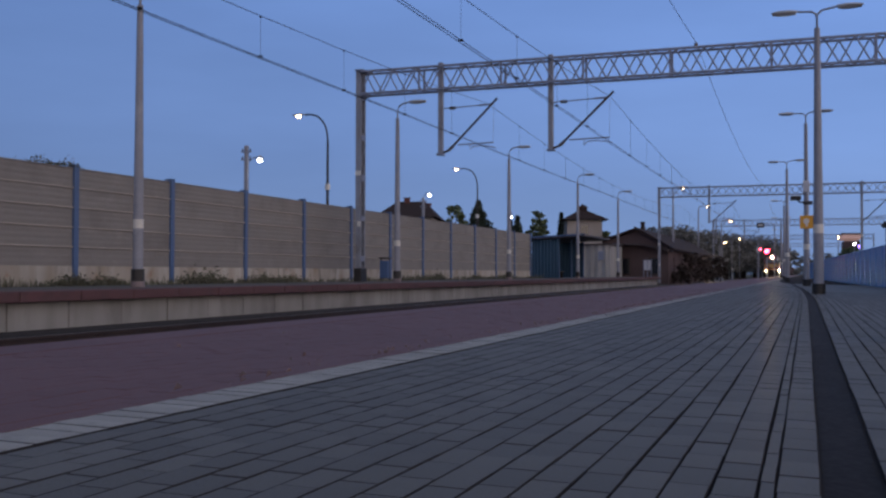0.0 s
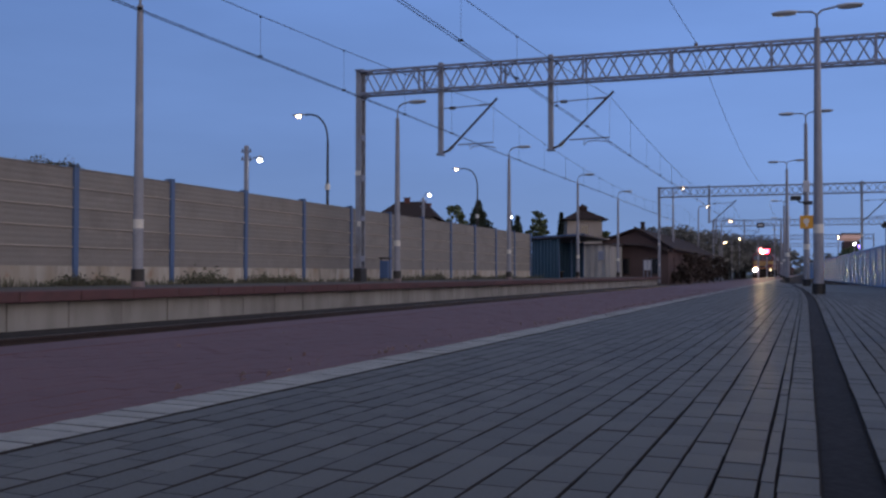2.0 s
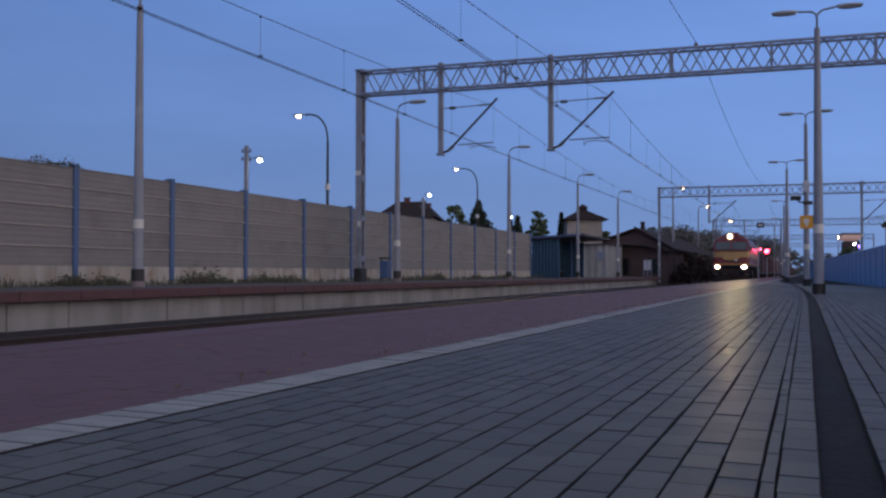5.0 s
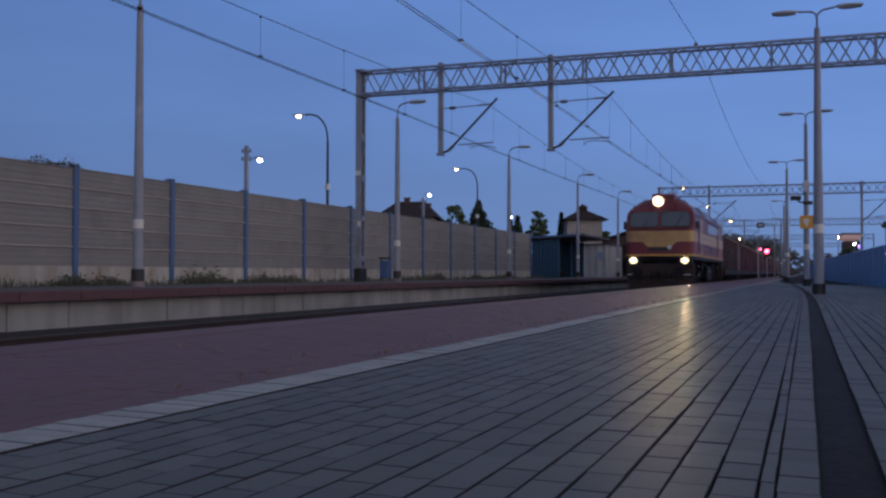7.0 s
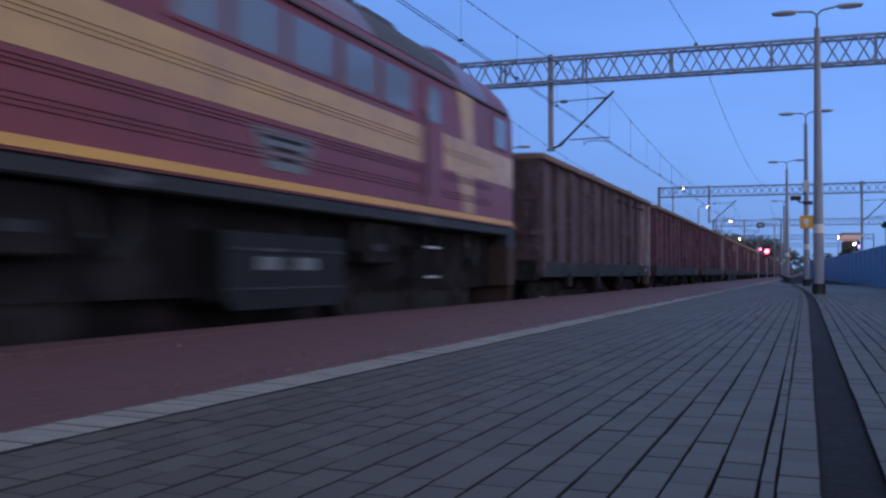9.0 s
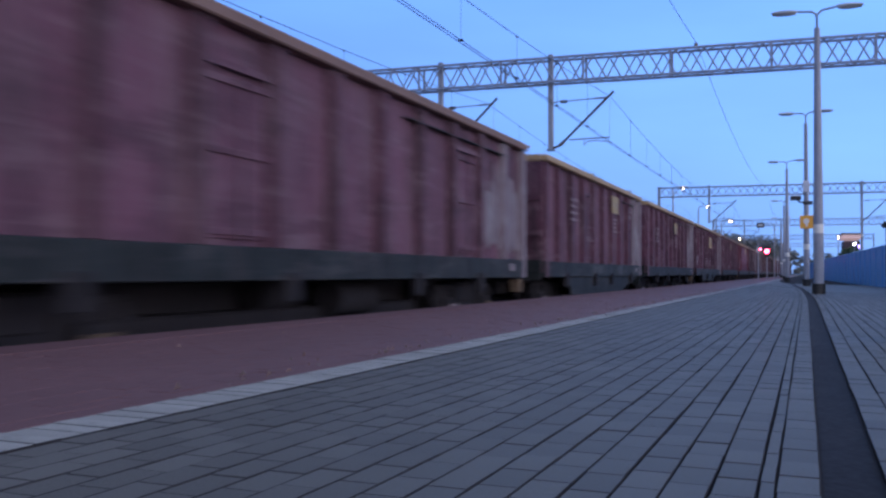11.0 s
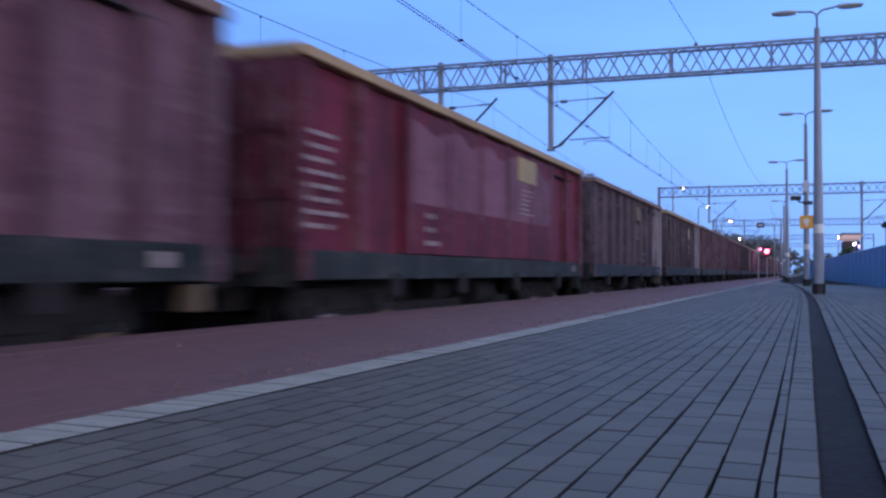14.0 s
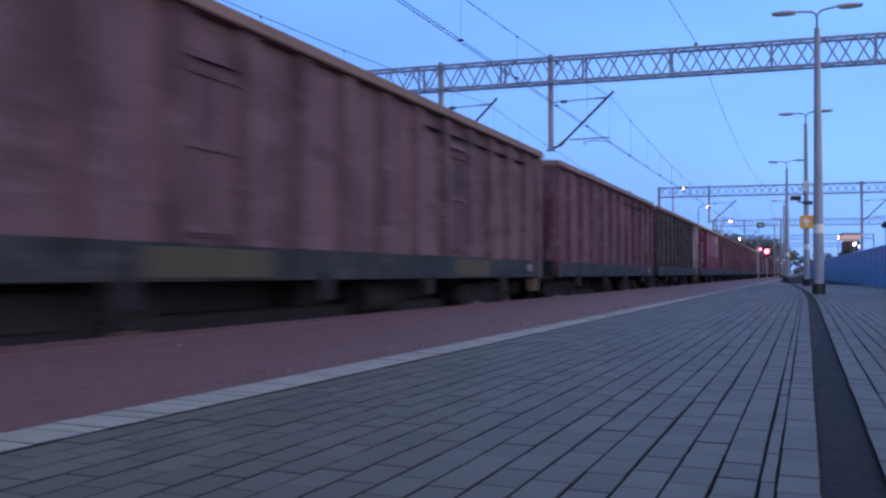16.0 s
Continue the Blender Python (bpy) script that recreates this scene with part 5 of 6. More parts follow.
def locomotive():
    t = thing("locomotive", None, "maroon diesel locomotive with ochre bands and lit headlights", "locomotive")
    ysec = [0, 0.008, 0.02, 0.05, 0.08, 0.12, 0.16, 0.22, 0.30, 0.36, 0.42, 0.6, 0.9, 1.15, 1.4, 2, 4, 8]
    ysec = ysec + [LOCO_L - v for v in ysec[-2::-1]]
    body = part("body", Mesh().rings([loco_ring(y) for y in ysec]), M_MAROON, t, "glossy maroon body shell")
    # roof panels with sooty and painted stretches
    def roof_panel(y0, y1, lo, hi, mat, name, up=0.006):
        rings = []
        for k in range(7):
            y = y0 + (y1 - y0) * k / 6
            full = loco_ring(y, up)
            half = full[lo:hi]
            rings.append(half)
        for sgn in (1, -1):
            rr = [[(sgn * x, y, z) for x, y, z in r] + [(sgn * (x - 0.03), y, z - 0.03) for x, y, z in r[::-1]] for r in rings]
            part(name, Mesh().rings(rr), mat, body)
    roof_panel(1.5, 2.6, 3, 11, M_ROOFRED, "roof_panel")
    roof_panel(2.62, 6.2, 4, 11, M_ROOFDARK, "sooty_roof_panel")
    roof_panel(6.22, 10.3, 4, 11, M_ROOFRED, "roof_panel")
    roof_panel(10.32, 13.2, 4, 11, M_ROOFDARK, "sooty_roof_panel")
    roof_panel(13.22, 14.5, 3, 11, M_ROOFRED, "roof_panel")
    for y0, y1, w, z in ((2.9, 4.3, 0.55, 4.5), (4.6, 5.9, 0.6, 4.5), (6.6, 7.2, 0.35, 4.5), (8.0, 9.6, 0.5, 4.47), (10.5, 11.6, 0.6, 4.52), (11.8, 12.9, 0.6, 4.52)):
        h = part("roof_hatch", Mesh().box(-w, w, y0, y1, 4.25, z, 0.05), M_ROOFDARK, body)
        part("hatch_rim", Mesh().box(-w - 0.04, w + 0.04, y0 - 0.04, y1 + 0.04, 4.36, 4.41, 0.01), M_ROOFDARK, h)
    part("exhaust", Mesh().tube((0.2, 7.6, 4.3), (0.2, 7.6, 4.62), 0.16, 0.15, 14), M_ROOFDARK, body)
    for s in (-1, 1):
        part("gutter", Mesh().box(s * 1.478 - 0.02, s * 1.478 + 0.02, 0.5, LOCO_L - 0.5, 3.53, 3.57, 0.006), M_ROOFDARK, body, "dark rain gutter")
    # frame and coloured bands
    part("frame", Mesh().box(-1.46, 1.46, 0.28, LOCO_L - 0.28, 1.60, 1.74, 0.02), M_FRAME, t, "grey main frame")
    for rear in (False, True):
        part("sill_band", nose_wrap(1.762, 1.838, LOCO_L / 2 - 0.001, 0.016, rear), M_ORANGE, t, "ochre sill band")
        part("waist_band", nose_wrap(2.385, 2.86, 1.55, 0.007, rear), M_YELLOW, t, "ochre waist band round the cab")
    for s in (-1, 1):
        x0, x1 = (1.474, 1.481) if s > 0 else (-1.481, -1.474)
        for y0, y1 in ((2.3, 11.7), (12.45, LOCO_L - 1.551)):
            part("waist_band", Mesh().box(x0, x1, y0, y1, 2.385, 2.86), M_YELLOW, t, "ochre waist band")
        for yb in (2.95, 13.0):
            for za, zb, ends in ((1.852, 2.384, (0.30, 0.78, 0.02, 0.76)), (2.861, 3.525, (0.26, 0.78, 0.0, 0.70))):
                (a, b, c, d) = (yb + v for v in ends)
                v = [(x, y, z) for x in (x0, x1) for y, z in ((a, za), (b, za), (d, zb), (c, zb))]
                part("upright_band", Mesh().add(v, [(0, 1, 2, 3), (7, 6, 5, 4), (0, 4, 5, 1), (1, 5, 6, 2), (2, 6, 7, 3), (3, 7, 4, 0)]), M_YELLOW, t, "slanting ochre upright band")
        # pressed beads along the side
        for z in (2.335, 2.30, 2.265, 2.10, 2.06, 2.02, 2.60, 2.64, 2.68):
            for y0, y1 in ((2.45, 11.6), (12.5, 14.6)):
                part("bead", Mesh().box(s * 1.485 - 0.007, s * 1.485 + 0.007, y0, y1, z - 0.006, z + 0.006), M_YELLOW if z > 2.4 else M_MAROON, t)
        # doors
        for y0 in (1.57, 11.72):
            d = part("door", Mesh().box(s * 1.478 - 0.008, s * 1.478 + 0.008, y0, y0 + 0.7, 1.86, 3.46, 0.004), M_MAROON, t, "maroon cab door")
            part("door_window", Mesh().box(s * 1.486 - 0.006, s * 1.486 + 0.006, y0 + 0.14, y0 + 0.56, 2.95, 3.4, 0.004), M_CABGLASS, d)
            part("handrail", Mesh().path([(s * 1.49, y0 - 0.06, 1.95), (s * 1.54, y0 - 0.06, 2.0), (s * 1.54, y0 - 0.06, 3.0), (s * 1.49, y0 - 0.06, 3.05)], 0.014, 6), M_FRAME, d)
        # side windows
        for y0, y1 in ((0.62, 1.12), (1.14, 1.52), (6.35, 7.02), (7.2, 8.02), (8.2, 9.12), (9.35, 10.18), (10.38, 11.2), (14.75, 15.35)):
            w = part("side_window", Mesh().box(s * 1.479 - 0.012, s * 1.479 + 0.012, y0 - 0.04, y1 + 0.04, 2.93, 3.46, 0.008), M_MAROON, t)
            part("pane", Mesh().box(s * 1.489 - 0.006, s * 1.489 + 0.006, y0, y1, 2.97, 3.42), M_CABGLASS, w)
        # emblem: plain shape
        v = [(s * 1.487, y, z) for y, z in ((7.5, 2.31), (8.75, 2.31), (8.5, 1.93), (7.8, 1.93))] + [(s * 1.478, y, z) for y, z in ((7.5, 2.31), (8.75, 2.31), (8.5, 1.93), (7.8, 1.93))]
        e = part("emblem", Mesh().add(v, [(0, 1, 2, 3), (7, 6, 5, 4), (0, 4, 5, 1), (1, 5, 6, 2), (2, 6, 7, 3), (3, 7, 4, 0)]), M_EMBLEM, t, "grey emblem panel")
        for k, (a, b) in enumerate(((7.7, 8.55), (7.82, 8.45), (7.92, 8.4))):
            part("emblem_bar", Mesh().box(s * 1.489 - 0.004, s * 1.489 + 0.004, a, b, 2.20 - 0.09 * k, 2.235 - 0.09 * k), M_TANK, e)
        # steps
        for yy in (1.62, 11.75):
            for z in (0.96, 1.34):
                part("step", Mesh().box(s * 1.33 - 0.14, s * 1.33 + 0.14, yy, yy + 0.6, z - 0.03, z, 0.005).box(s * 1.4 - 0.03, s * 1.4 + 0.03, yy, yy + 0.03, z - 0.02, 1.5).box(s * 1.4 - 0.03, s * 1.4 + 0.03, yy + 0.57, yy + 0.6, z - 0.02, 1.5), M_UNDER, t)
                part("step_edge", Mesh().box(s * 1.475 - 0.006, s * 1.475 + 0.006, yy + 0.05, yy + 0.55, z - 0.03, z - 0.002), M_HEAD, t, "white step edge")
        part("mirror", Mesh().box(s * 1.58 - 0.07, s * 1.58 + 0.07, 0.5, 0.56, 2.95, 3.3, 0.015).tube((s * 1.46, 0.53, 3.2), (s * 1.56, 0.53, 3.2), 0.012), M_BLACK, t)
        part("fuel_tank", Mesh().prism_x([(7.3, 1.36), (7.35, 0.75), (7.5, 0.66), (9.5, 0.66), (9.65, 0.75), (9.7, 1.36)], s * 0.75 - 0.6, s * 0.75 + 0.6), M_TANK, t, "grimy dark fuel tank")
        for yy in (7.88, 8.6):
            part("tank_plate", Mesh().box(s * 1.352 - 0.006, s * 1.352 + 0.006, yy, yy + 0.42, 1.02, 1.14), M_EMBLEM, t, "pale grey plate")
        part("tank_rim", Mesh().box(s * 1.352 - 0.012, s * 1.352 + 0.012, 7.34, 9.66, 1.19, 1.22).box(s * 1.352 - 0.012, s * 1.352 + 0.012, 7.34, 9.66, 0.84, 0.86), M_FRAME, t)
        for yy in (2.3, 4.9, 5.7, 10.2, 10.9, 14.2):
            part("air_pipe", Mesh().path([(s * 1.2, yy, 1.6), (s * 1.24, yy + 0.05, 1.25), (s * 1.22, yy + 0.3, 1.1), (s * 1.2, yy + 0.55, 1.3), (s * 1.2, yy + 0.6, 1.6)], 0.035, 6), M_FRAME, t)
        for yy in (4.6, 10.3):
            part("equipment_box", Mesh().box(s * 1.18 - 0.16, s * 1.18 + 0.16, yy, yy + 0.9, 1.1, 1.58, 0.02), M_PIT, t)
            part("box_plate", Mesh().box(s * 1.345 - 0.004, s * 1.345 + 0.004, yy + 0.15, yy + 0.5, 1.25, 1.33), M_FRAME, t)
    # both ends
    for e, y0, dr in ((0, 0.0, 1), (1, LOCO_L, -1)):
        def yy(d):
            return y0 + dr * d
        def slab(x0, x1, d0, d1, z0, z1, c=0.0):
            a, b = sorted((yy(d0), yy(d1)))
            return Mesh().box(x0, x1, a, b, z0, z1, c)
        ya, yb_ = sorted((yy(-0.0065), yy(0.03)))
        part("front_band", Mesh().prism([(-0.74, 2.3845), (0.74, 2.3845), (0.5, 2.16), (-0.5, 2.16)], ya, yb_), M_YELLOW, t, "ochre nose band")
        part("nose_grille", slab(-0.5, 0.5, -0.02, 0.03, 1.98, 2.14, 0.008), M_BLACK, t)
        part("marker_lamp", Mesh().path([(0.42, yy(-0.0), 2.13), (0.42, yy(-0.06), 2.13), (0.42, yy(-0.075), 2.13)], [0.1, 0.09, 0.03], 12), M_HEAD, t)
        # windscreens lie in the sloping face between z 3.03 and 3.70
        def on_slope(x, z, off):
            d = 0.05 + 0.25 * (z - 3.0) / 0.74
            return (x, yy(d - off * 0.94), z + off * 0.32)
        for xa, xb in ((-1.31, -0.05), (0.05, 1.31)):
            for off, z0, z1, g, mt, nm in ((0.012, 3.02, 3.72, 0.0, M_BLACK, "windscreen_seal"), (0.022, 3.06, 3.68, 0.035, M_SCREEN, "windscreen")):
                q = rounded(xa + g, xb - g, z0, z1, (0.1, 0.05, 0.05, 0.22) if xa < 0 else (0.05, 0.1, 0.22, 0.05))
                part(nm, Mesh().rings([[on_slope(x, z, -0.02) for x, z in q], [on_slope(x, z, off) for x, z in q]]), mt, t, "dark windscreen" if nm == "windscreen" else "")
            part("wiper", Mesh().path([on_slope((xa + xb) / 2, 3.05, 0.04), on_slope((xa + xb) / 2 + 0.3, 3.55, 0.04)], 0.012, 5), M_BLACK, t)
        # roof headlight in its raised box
        case = [(yy(0.36), 3.82), (yy(0.36), 4.46), (yy(0.5), 4.52), (yy(1.7), 4.48), (yy(1.7), 4.2)]
        over = [(yy(0.36), 4.265), (yy(0.36), 4.5), (yy(0.5), 4.54), (yy(1.7), 4.5), (yy(1.7), 4.265)]
        under = [(yy(0.36), 3.82), (yy(0.36), 4.075), (yy(0.6), 4.075)]
        hb = part("headlight_box", Mesh().prism_x(case, -0.005, 0.60), M_MAROON, t, "maroon headlight housing")
        part("headlight_cheek", Mesh().prism_x(case, -0.36, -0.195), M_MAROON, hb)
        part("headlight_hood", Mesh().prism_x(over, -0.195, -0.005), M_MAROON, hb)
        part("headlight_sill", Mesh().prism_x(under, -0.195, -0.005), M_MAROON, hb)
        lamp = G_HEAD if e == 0 else M_LENS
        lens(hb, -0.10, yy(0.30), 4.18, 0.23, dr, lamp, e == 0)
        # buffer lights
        for s in (-1, 1):
            hb = part("light_box", slab(s * 1.1 - 0.3, s * 1.1 - 0.092, -0.2, 0.275, 1.42, 1.74).add(slab(s * 1.1 + 0.092, s * 1.1 + 0.3, -0.2, 0.275, 1.42, 1.74).v, BOXF).add(slab(s * 1.1 - 0.092, s * 1.1 + 0.092, -0.2, 0.275, 1.652, 1.74).v, BOXF).add(slab(s * 1.1 - 0.092, s * 1.1 + 0.092, -0.2, 0.275, 1.42, 1.468).v, BOXF), M_FRAME, t, "grey buffer light box")
            lens(hb, s * 1.1, yy(-0.235), 1.56, 0.135, dr, lamp, e == 0)
            part("light_hood", slab(s * 1.1 - 0.3, s * 1.1 + 0.3, -0.3, -0.18, 1.745, 1.765), M_ORANGE, hb)
            part("step_edge", slab(s * 1.1 - 0.26, s * 1.1 + 0.26, -0.16, -0.13, 0.93, 0.96), M_WHITEPAINT, t, "white step edge")
        part("buffer_beam", slab(-1.44, 1.44, -0.05, 0.3, 0.78, 1.42, 0.02), M_BEAM, t, "dark buffer beam, browned for the headlight glare")
        part("plough", Mesh().prism([(-1.4, 0.78), (-1.3, 0.24), (1.3, 0.24), (1.4, 0.78)], min(yy(-0.12), yy(0.06)), max(yy(-0.12), yy(0.06))), M_BEAM, t, "dark rail guard")
        for x in (-0.6, -0.45, 0.45, 0.6):
            part("brake_hose", Mesh().path([(x, yy(-0.05), 1.0), (x, yy(-0.22), 0.9), (x * 1.05, yy(-0.25), 0.6)], 0.025, 6), M_BLACK, t)
        buffers(t, yy(-0.05), -dr)
        part("handrail", Mesh().path([(-1.2, yy(0.0), 2.94), (-1.2, yy(-0.06), 2.94), (1.2, yy(-0.06), 2.94), (1.2, yy(0.0), 2.94)], 0.014, 6), M_FRAME, t)
    # belly and block added to fill the underside with darkness where shade lies
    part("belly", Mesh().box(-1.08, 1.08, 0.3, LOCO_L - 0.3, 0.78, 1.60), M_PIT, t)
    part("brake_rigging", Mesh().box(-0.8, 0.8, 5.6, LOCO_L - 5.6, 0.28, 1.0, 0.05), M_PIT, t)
    bogie(t, 3.55, 3, 0.525, M_UNDER, 1.85)
    bogie(t, LOCO_L - 3.55, 3, 0.525, M_UNDER, 1.85)
    return t


# ---- open freight wagons ----
def paint(name, col, col2, dust=0.62):
    """Weathered wagon paint: two tints in streaks, with rusty blotches and pale dust in runs and specks."""
    m = surface(name, col, col2, rough=0.72, grain=16, blotch=0.9, bump=0.15, streak=3.4, spread=0.14, spec=0.22)
    n, l = m.node_tree.nodes, m.node_tree.links
    b = n["Principled BSDF"]
    clean = b.inputs["Base Color"].links[0].from_socket
    tex, info = n.new("ShaderNodeTexCoord"), n.new("ShaderNodeObjectInfo")
    off = n.new("ShaderNodeVectorMath")
    off.operation = "MULTIPLY_ADD"
    off.inputs[1].default_value = (7.0, 31.0, 3.0)
    l.new(info.outputs["Random"], off.inputs[0])
    l.new(tex.outputs["Object"], off.inputs[2])
    last = clean
    pale = tuple(0.55 * c + 0.45 * (0.20, 0.172, 0.185)[i] for i, c in enumerate(col))
    dark = tuple(0.38 * c for c in col2)
    for tint, sc, size, lo, hi, most in ((dark, (1, 1, 0.35), 1.5, 0.48, 0.66, 0.8), (pale, (1, 1, 0.22), 3.8, 0.50, 0.72, dust), (pale, (1, 1, 1), 21.0, 0.57, 0.68, dust * 0.7), (dark, (1, 1, 0.5), 11.0, 0.56, 0.70, 0.55), (dark, (1, 0.3, 1.2), 2.6, 0.52, 0.70, 0.6), (pale, (1, 0.35, 1.7), 3.2, 0.53, 0.70, dust * 0.85)):
        mpg, no, mr, mx = n.new("ShaderNodeMapping"), n.new("ShaderNodeTexNoise"), n.new("ShaderNodeMapRange"), n.new("ShaderNodeMix")
        mpg.inputs["Scale"].default_value = sc
        l.new(off.outputs[0], mpg.inputs[0])
        l.new(mpg.outputs[0], no.inputs["Vector"])
        no.inputs["Scale"].default_value, no.inputs["Detail"].default_value, no.inputs["Roughness"].default_value = size, 5.0, 0.62
        mr.inputs["From Min"].default_value, mr.inputs["From Max"].default_value, mr.inputs["To Max"].default_value = lo, hi, most
        l.new(no.outputs["Fac"], mr.inputs["Value"])
        mx.data_type = "RGBA"
        l.new(mr.outputs[0], mx.inputs["Factor"])
        l.new(last, mx.inputs["A"])
        mx.inputs["B"].default_value = (*tint, 1)
        last = mx.outputs["Result"]
    l.new(last, b.inputs["Base Color"])
    return m


P_MAROON = paint("wagon_maroon", (0.118, 0.052, 0.083), (0.079, 0.038, 0.061))
P_BROWN = paint("wagon_brown", (0.116, 0.047, 0.076), (0.078, 0.036, 0.057))
P_GREY = paint("wagon_grey_brown", (0.087, 0.052, 0.071), (0.060, 0.038, 0.052), 0.34)
P_RED = paint("wagon_red", (0.112, 0.0075, 0.027), (0.076, 0.0075, 0.023), 0.12)
M_SILL = paint("wagon_sill", (0.011, 0.017, 0.019), (0.007, 0.010, 0.011), 0.34)
P_DARK = paint("wagon_dark", (0.034, 0.024, 0.029), (0.020, 0.015, 0.019))
P_RUST = paint("wagon_rust", (0.112, 0.062, 0.075), (0.077, 0.046, 0.057), 0.36)
P_LILAC = paint("faded_lilac", (0.158, 0.066, 0.104), (0.125, 0.044, 0.074), 0.3)
# dusty body paints, darkened to paint in the shadowed flanks of the ribs
DUSTY_SHADED = {P_MAROON: paint("dusty_shaded_maroon", (0.094, 0.037, 0.061), (0.064, 0.027, 0.044)), P_BROWN: paint("dusty_shaded_brown", (0.087, 0.036, 0.058), (0.059, 0.027, 0.041)),
         P_RED: paint("dusty_shaded_red", (0.080, 0.009, 0.024), (0.055, 0.009, 0.021)), P_RUST: paint("dusty_shaded_rust", (0.098, 0.053, 0.065), (0.068, 0.040, 0.050)),
         P_GREY: paint("dusty_shaded_grey", (0.068, 0.042, 0.056), (0.047, 0.031, 0.042))}


def wagon(L, body_mat, rim_mat, label, fish=False, plate=None, pale_end=False, lilac=False, seed=0, doors=(0.24, 0.72), patches=(), texts=(), flaps=(), smears=(), ribs=11, high=0.0):
    rg = random.Random(seed)
    t = thing("open_wagon", None, label, "freight wagon", "open wagons of the train")
    top = 3.08 + high
    part("floor", Mesh().box(-1.42, 1.42, 0.05, L - 0.05, 1.1, 1.2), M_UNDER, t)
    part("load", Mesh().prism([(-1.34, 1.2), (1.34, 1.2), (1.34, top - 0.5), (0.7, top - 0.22), (0, top - 0.12), (-0.7, top - 0.2), (-1.34, top - 0.5)], 0.1, L - 0.1), M_COAL, t, "dark coal load")
    pitch = L / ribs
    for s in (-1, 1):
        sd = part("side_wall", Mesh().box(s * 1.37 - 0.02, s * 1.37 + 0.02, 0.0, L, 1.2, top + 0.05, 0.004), body_mat, t, "painted steel side wall")
        for k in range(ribs + 1):
            yc = min(max(k * pitch, 0.13), L - 0.13)
            w = 0.10 if 0 < k < ribs else 0.13
            z0 = 1.225 if 0 < k < ribs else 0.92
            rib = Mesh().rings([[(s * 1.37, yc - w, z), (s * 1.497, yc - w * 0.62, z), (s * 1.497, yc + w * 0.62, z), (s * 1.37, yc + w, z)] for z in (z0, top - 0.01)])
            part("rib", rib, M_PALE if (pale_end and k >= ribs - 1) else DUSTY_SHADED.get(body_mat, body_mat), sd, "pale weathered rib" if (pale_end and k >= ribs - 1) else "")
        for f in (() if lilac else doors):
            kd = int(round(f * ribs))
            y0, y1 = kd * pitch + 0.14, (kd + 1) * pitch - 0.14 + (pitch if lilac is False and L > 12 else 0) * 0.0
            d = part("door", Mesh().box(s * 1.405 - 0.012, s * 1.405 + 0.012, y0, y1, 1.28, top - 0.42, 0.006), body_mat, sd, "swing door in the side")
            for z in (1.34, 2.02, top - 0.46):
                part("door_bar", Mesh().box(s * 1.428 - 0.014, s * 1.428 + 0.014, y0, y1, z - 0.03, z + 0.03, 0.005), body_mat, d)
            part("latch", Mesh().tube((s * 1.475, (y0 + y1) / 2, 1.25), (s * 1.475, (y0 + y1) / 2, top - 0.4), 0.018), body_mat, d)
            part("flap_seat", Mesh().box(s * 1.42 - 0.04, s * 1.42 + 0.03, y0, y1, top - 0.36, top - 0.30), body_mat, sd)
        part("top_rim", Mesh().box(s * 1.455 - 0.07, s * 1.455 + 0.07, -0.02, L + 0.02, top + 0.012, top + 0.128, 0.015), rim_mat, t, "worn top rim")
        part("sole_bar", Mesh().box(s * 1.44 - 0.045, s * 1.44 + 0.045, 0.0, L, 0.92, 1.22, 0.01), M_SILL, t, "dark grey-green sole bar")
        if fish:
            part("deep_sill", Mesh().prism_x([(fish[0], 0.93), (fish[1], fish[4]), (fish[2], fish[4]), (fish[3], 0.93)], s * 1.42 - 0.025, s * 1.42 + 0.025), M_SILL, t, "dark deep bellied sill")
        if plate:
            y0, y1, z0, z1 = plate
            part("plate", Mesh().box(s * 1.497 - 0.006, s * 1.497 + 0.006, y0, y1, z0, z1), M_FADED if seed in (7, 9) else M_PLATE, sd, "blank yellow plate")
        for y0, y1, z0, z1, n in texts:
            for k in range(n):
                za = z0 + (z1 - z0) * (k + 0.25) / n
                ya, end = y0 + rg.uniform(0, 0.12), y1 - rg.uniform(0, 0.3)
                while ya < end:
                    yb = min(end, ya + rg.uniform(0.1, 0.3))
                    part("stencil_bar", Mesh().box(s * 1.4985 - 0.002, s * 1.4985 + 0.002, ya, yb, za, za + 0.36 * (z1 - z0) / n), M_STENCIL, sd, "blurred white stencil line")
                    ya = yb + rg.uniform(0.04, 0.09)
        for y0, y1 in smears:
            edge = [(y0 + (y1 - y0) * k / 6, 0.945 + rg.uniform(0, 0.05)) for k in range(7)] + [(y1 - (y1 - y0) * k / 6, 1.20 - rg.uniform(0, 0.05)) for k in range(7)]
            part("pale_smear", Mesh().prism_x(edge, s * 1.4845 - 0.004, s * 1.4845 + 0.004), M_SMEAR, t, "pale chalky smear on the sole bar")
        for y0, y1 in flaps:
            part("discharge_flap", Mesh().box(s * 1.49 - 0.008, s * 1.49 + 0.008, y0, y1, 0.95, 1.19, 0.004), M_OLIVE, t, "olive discharge flap")
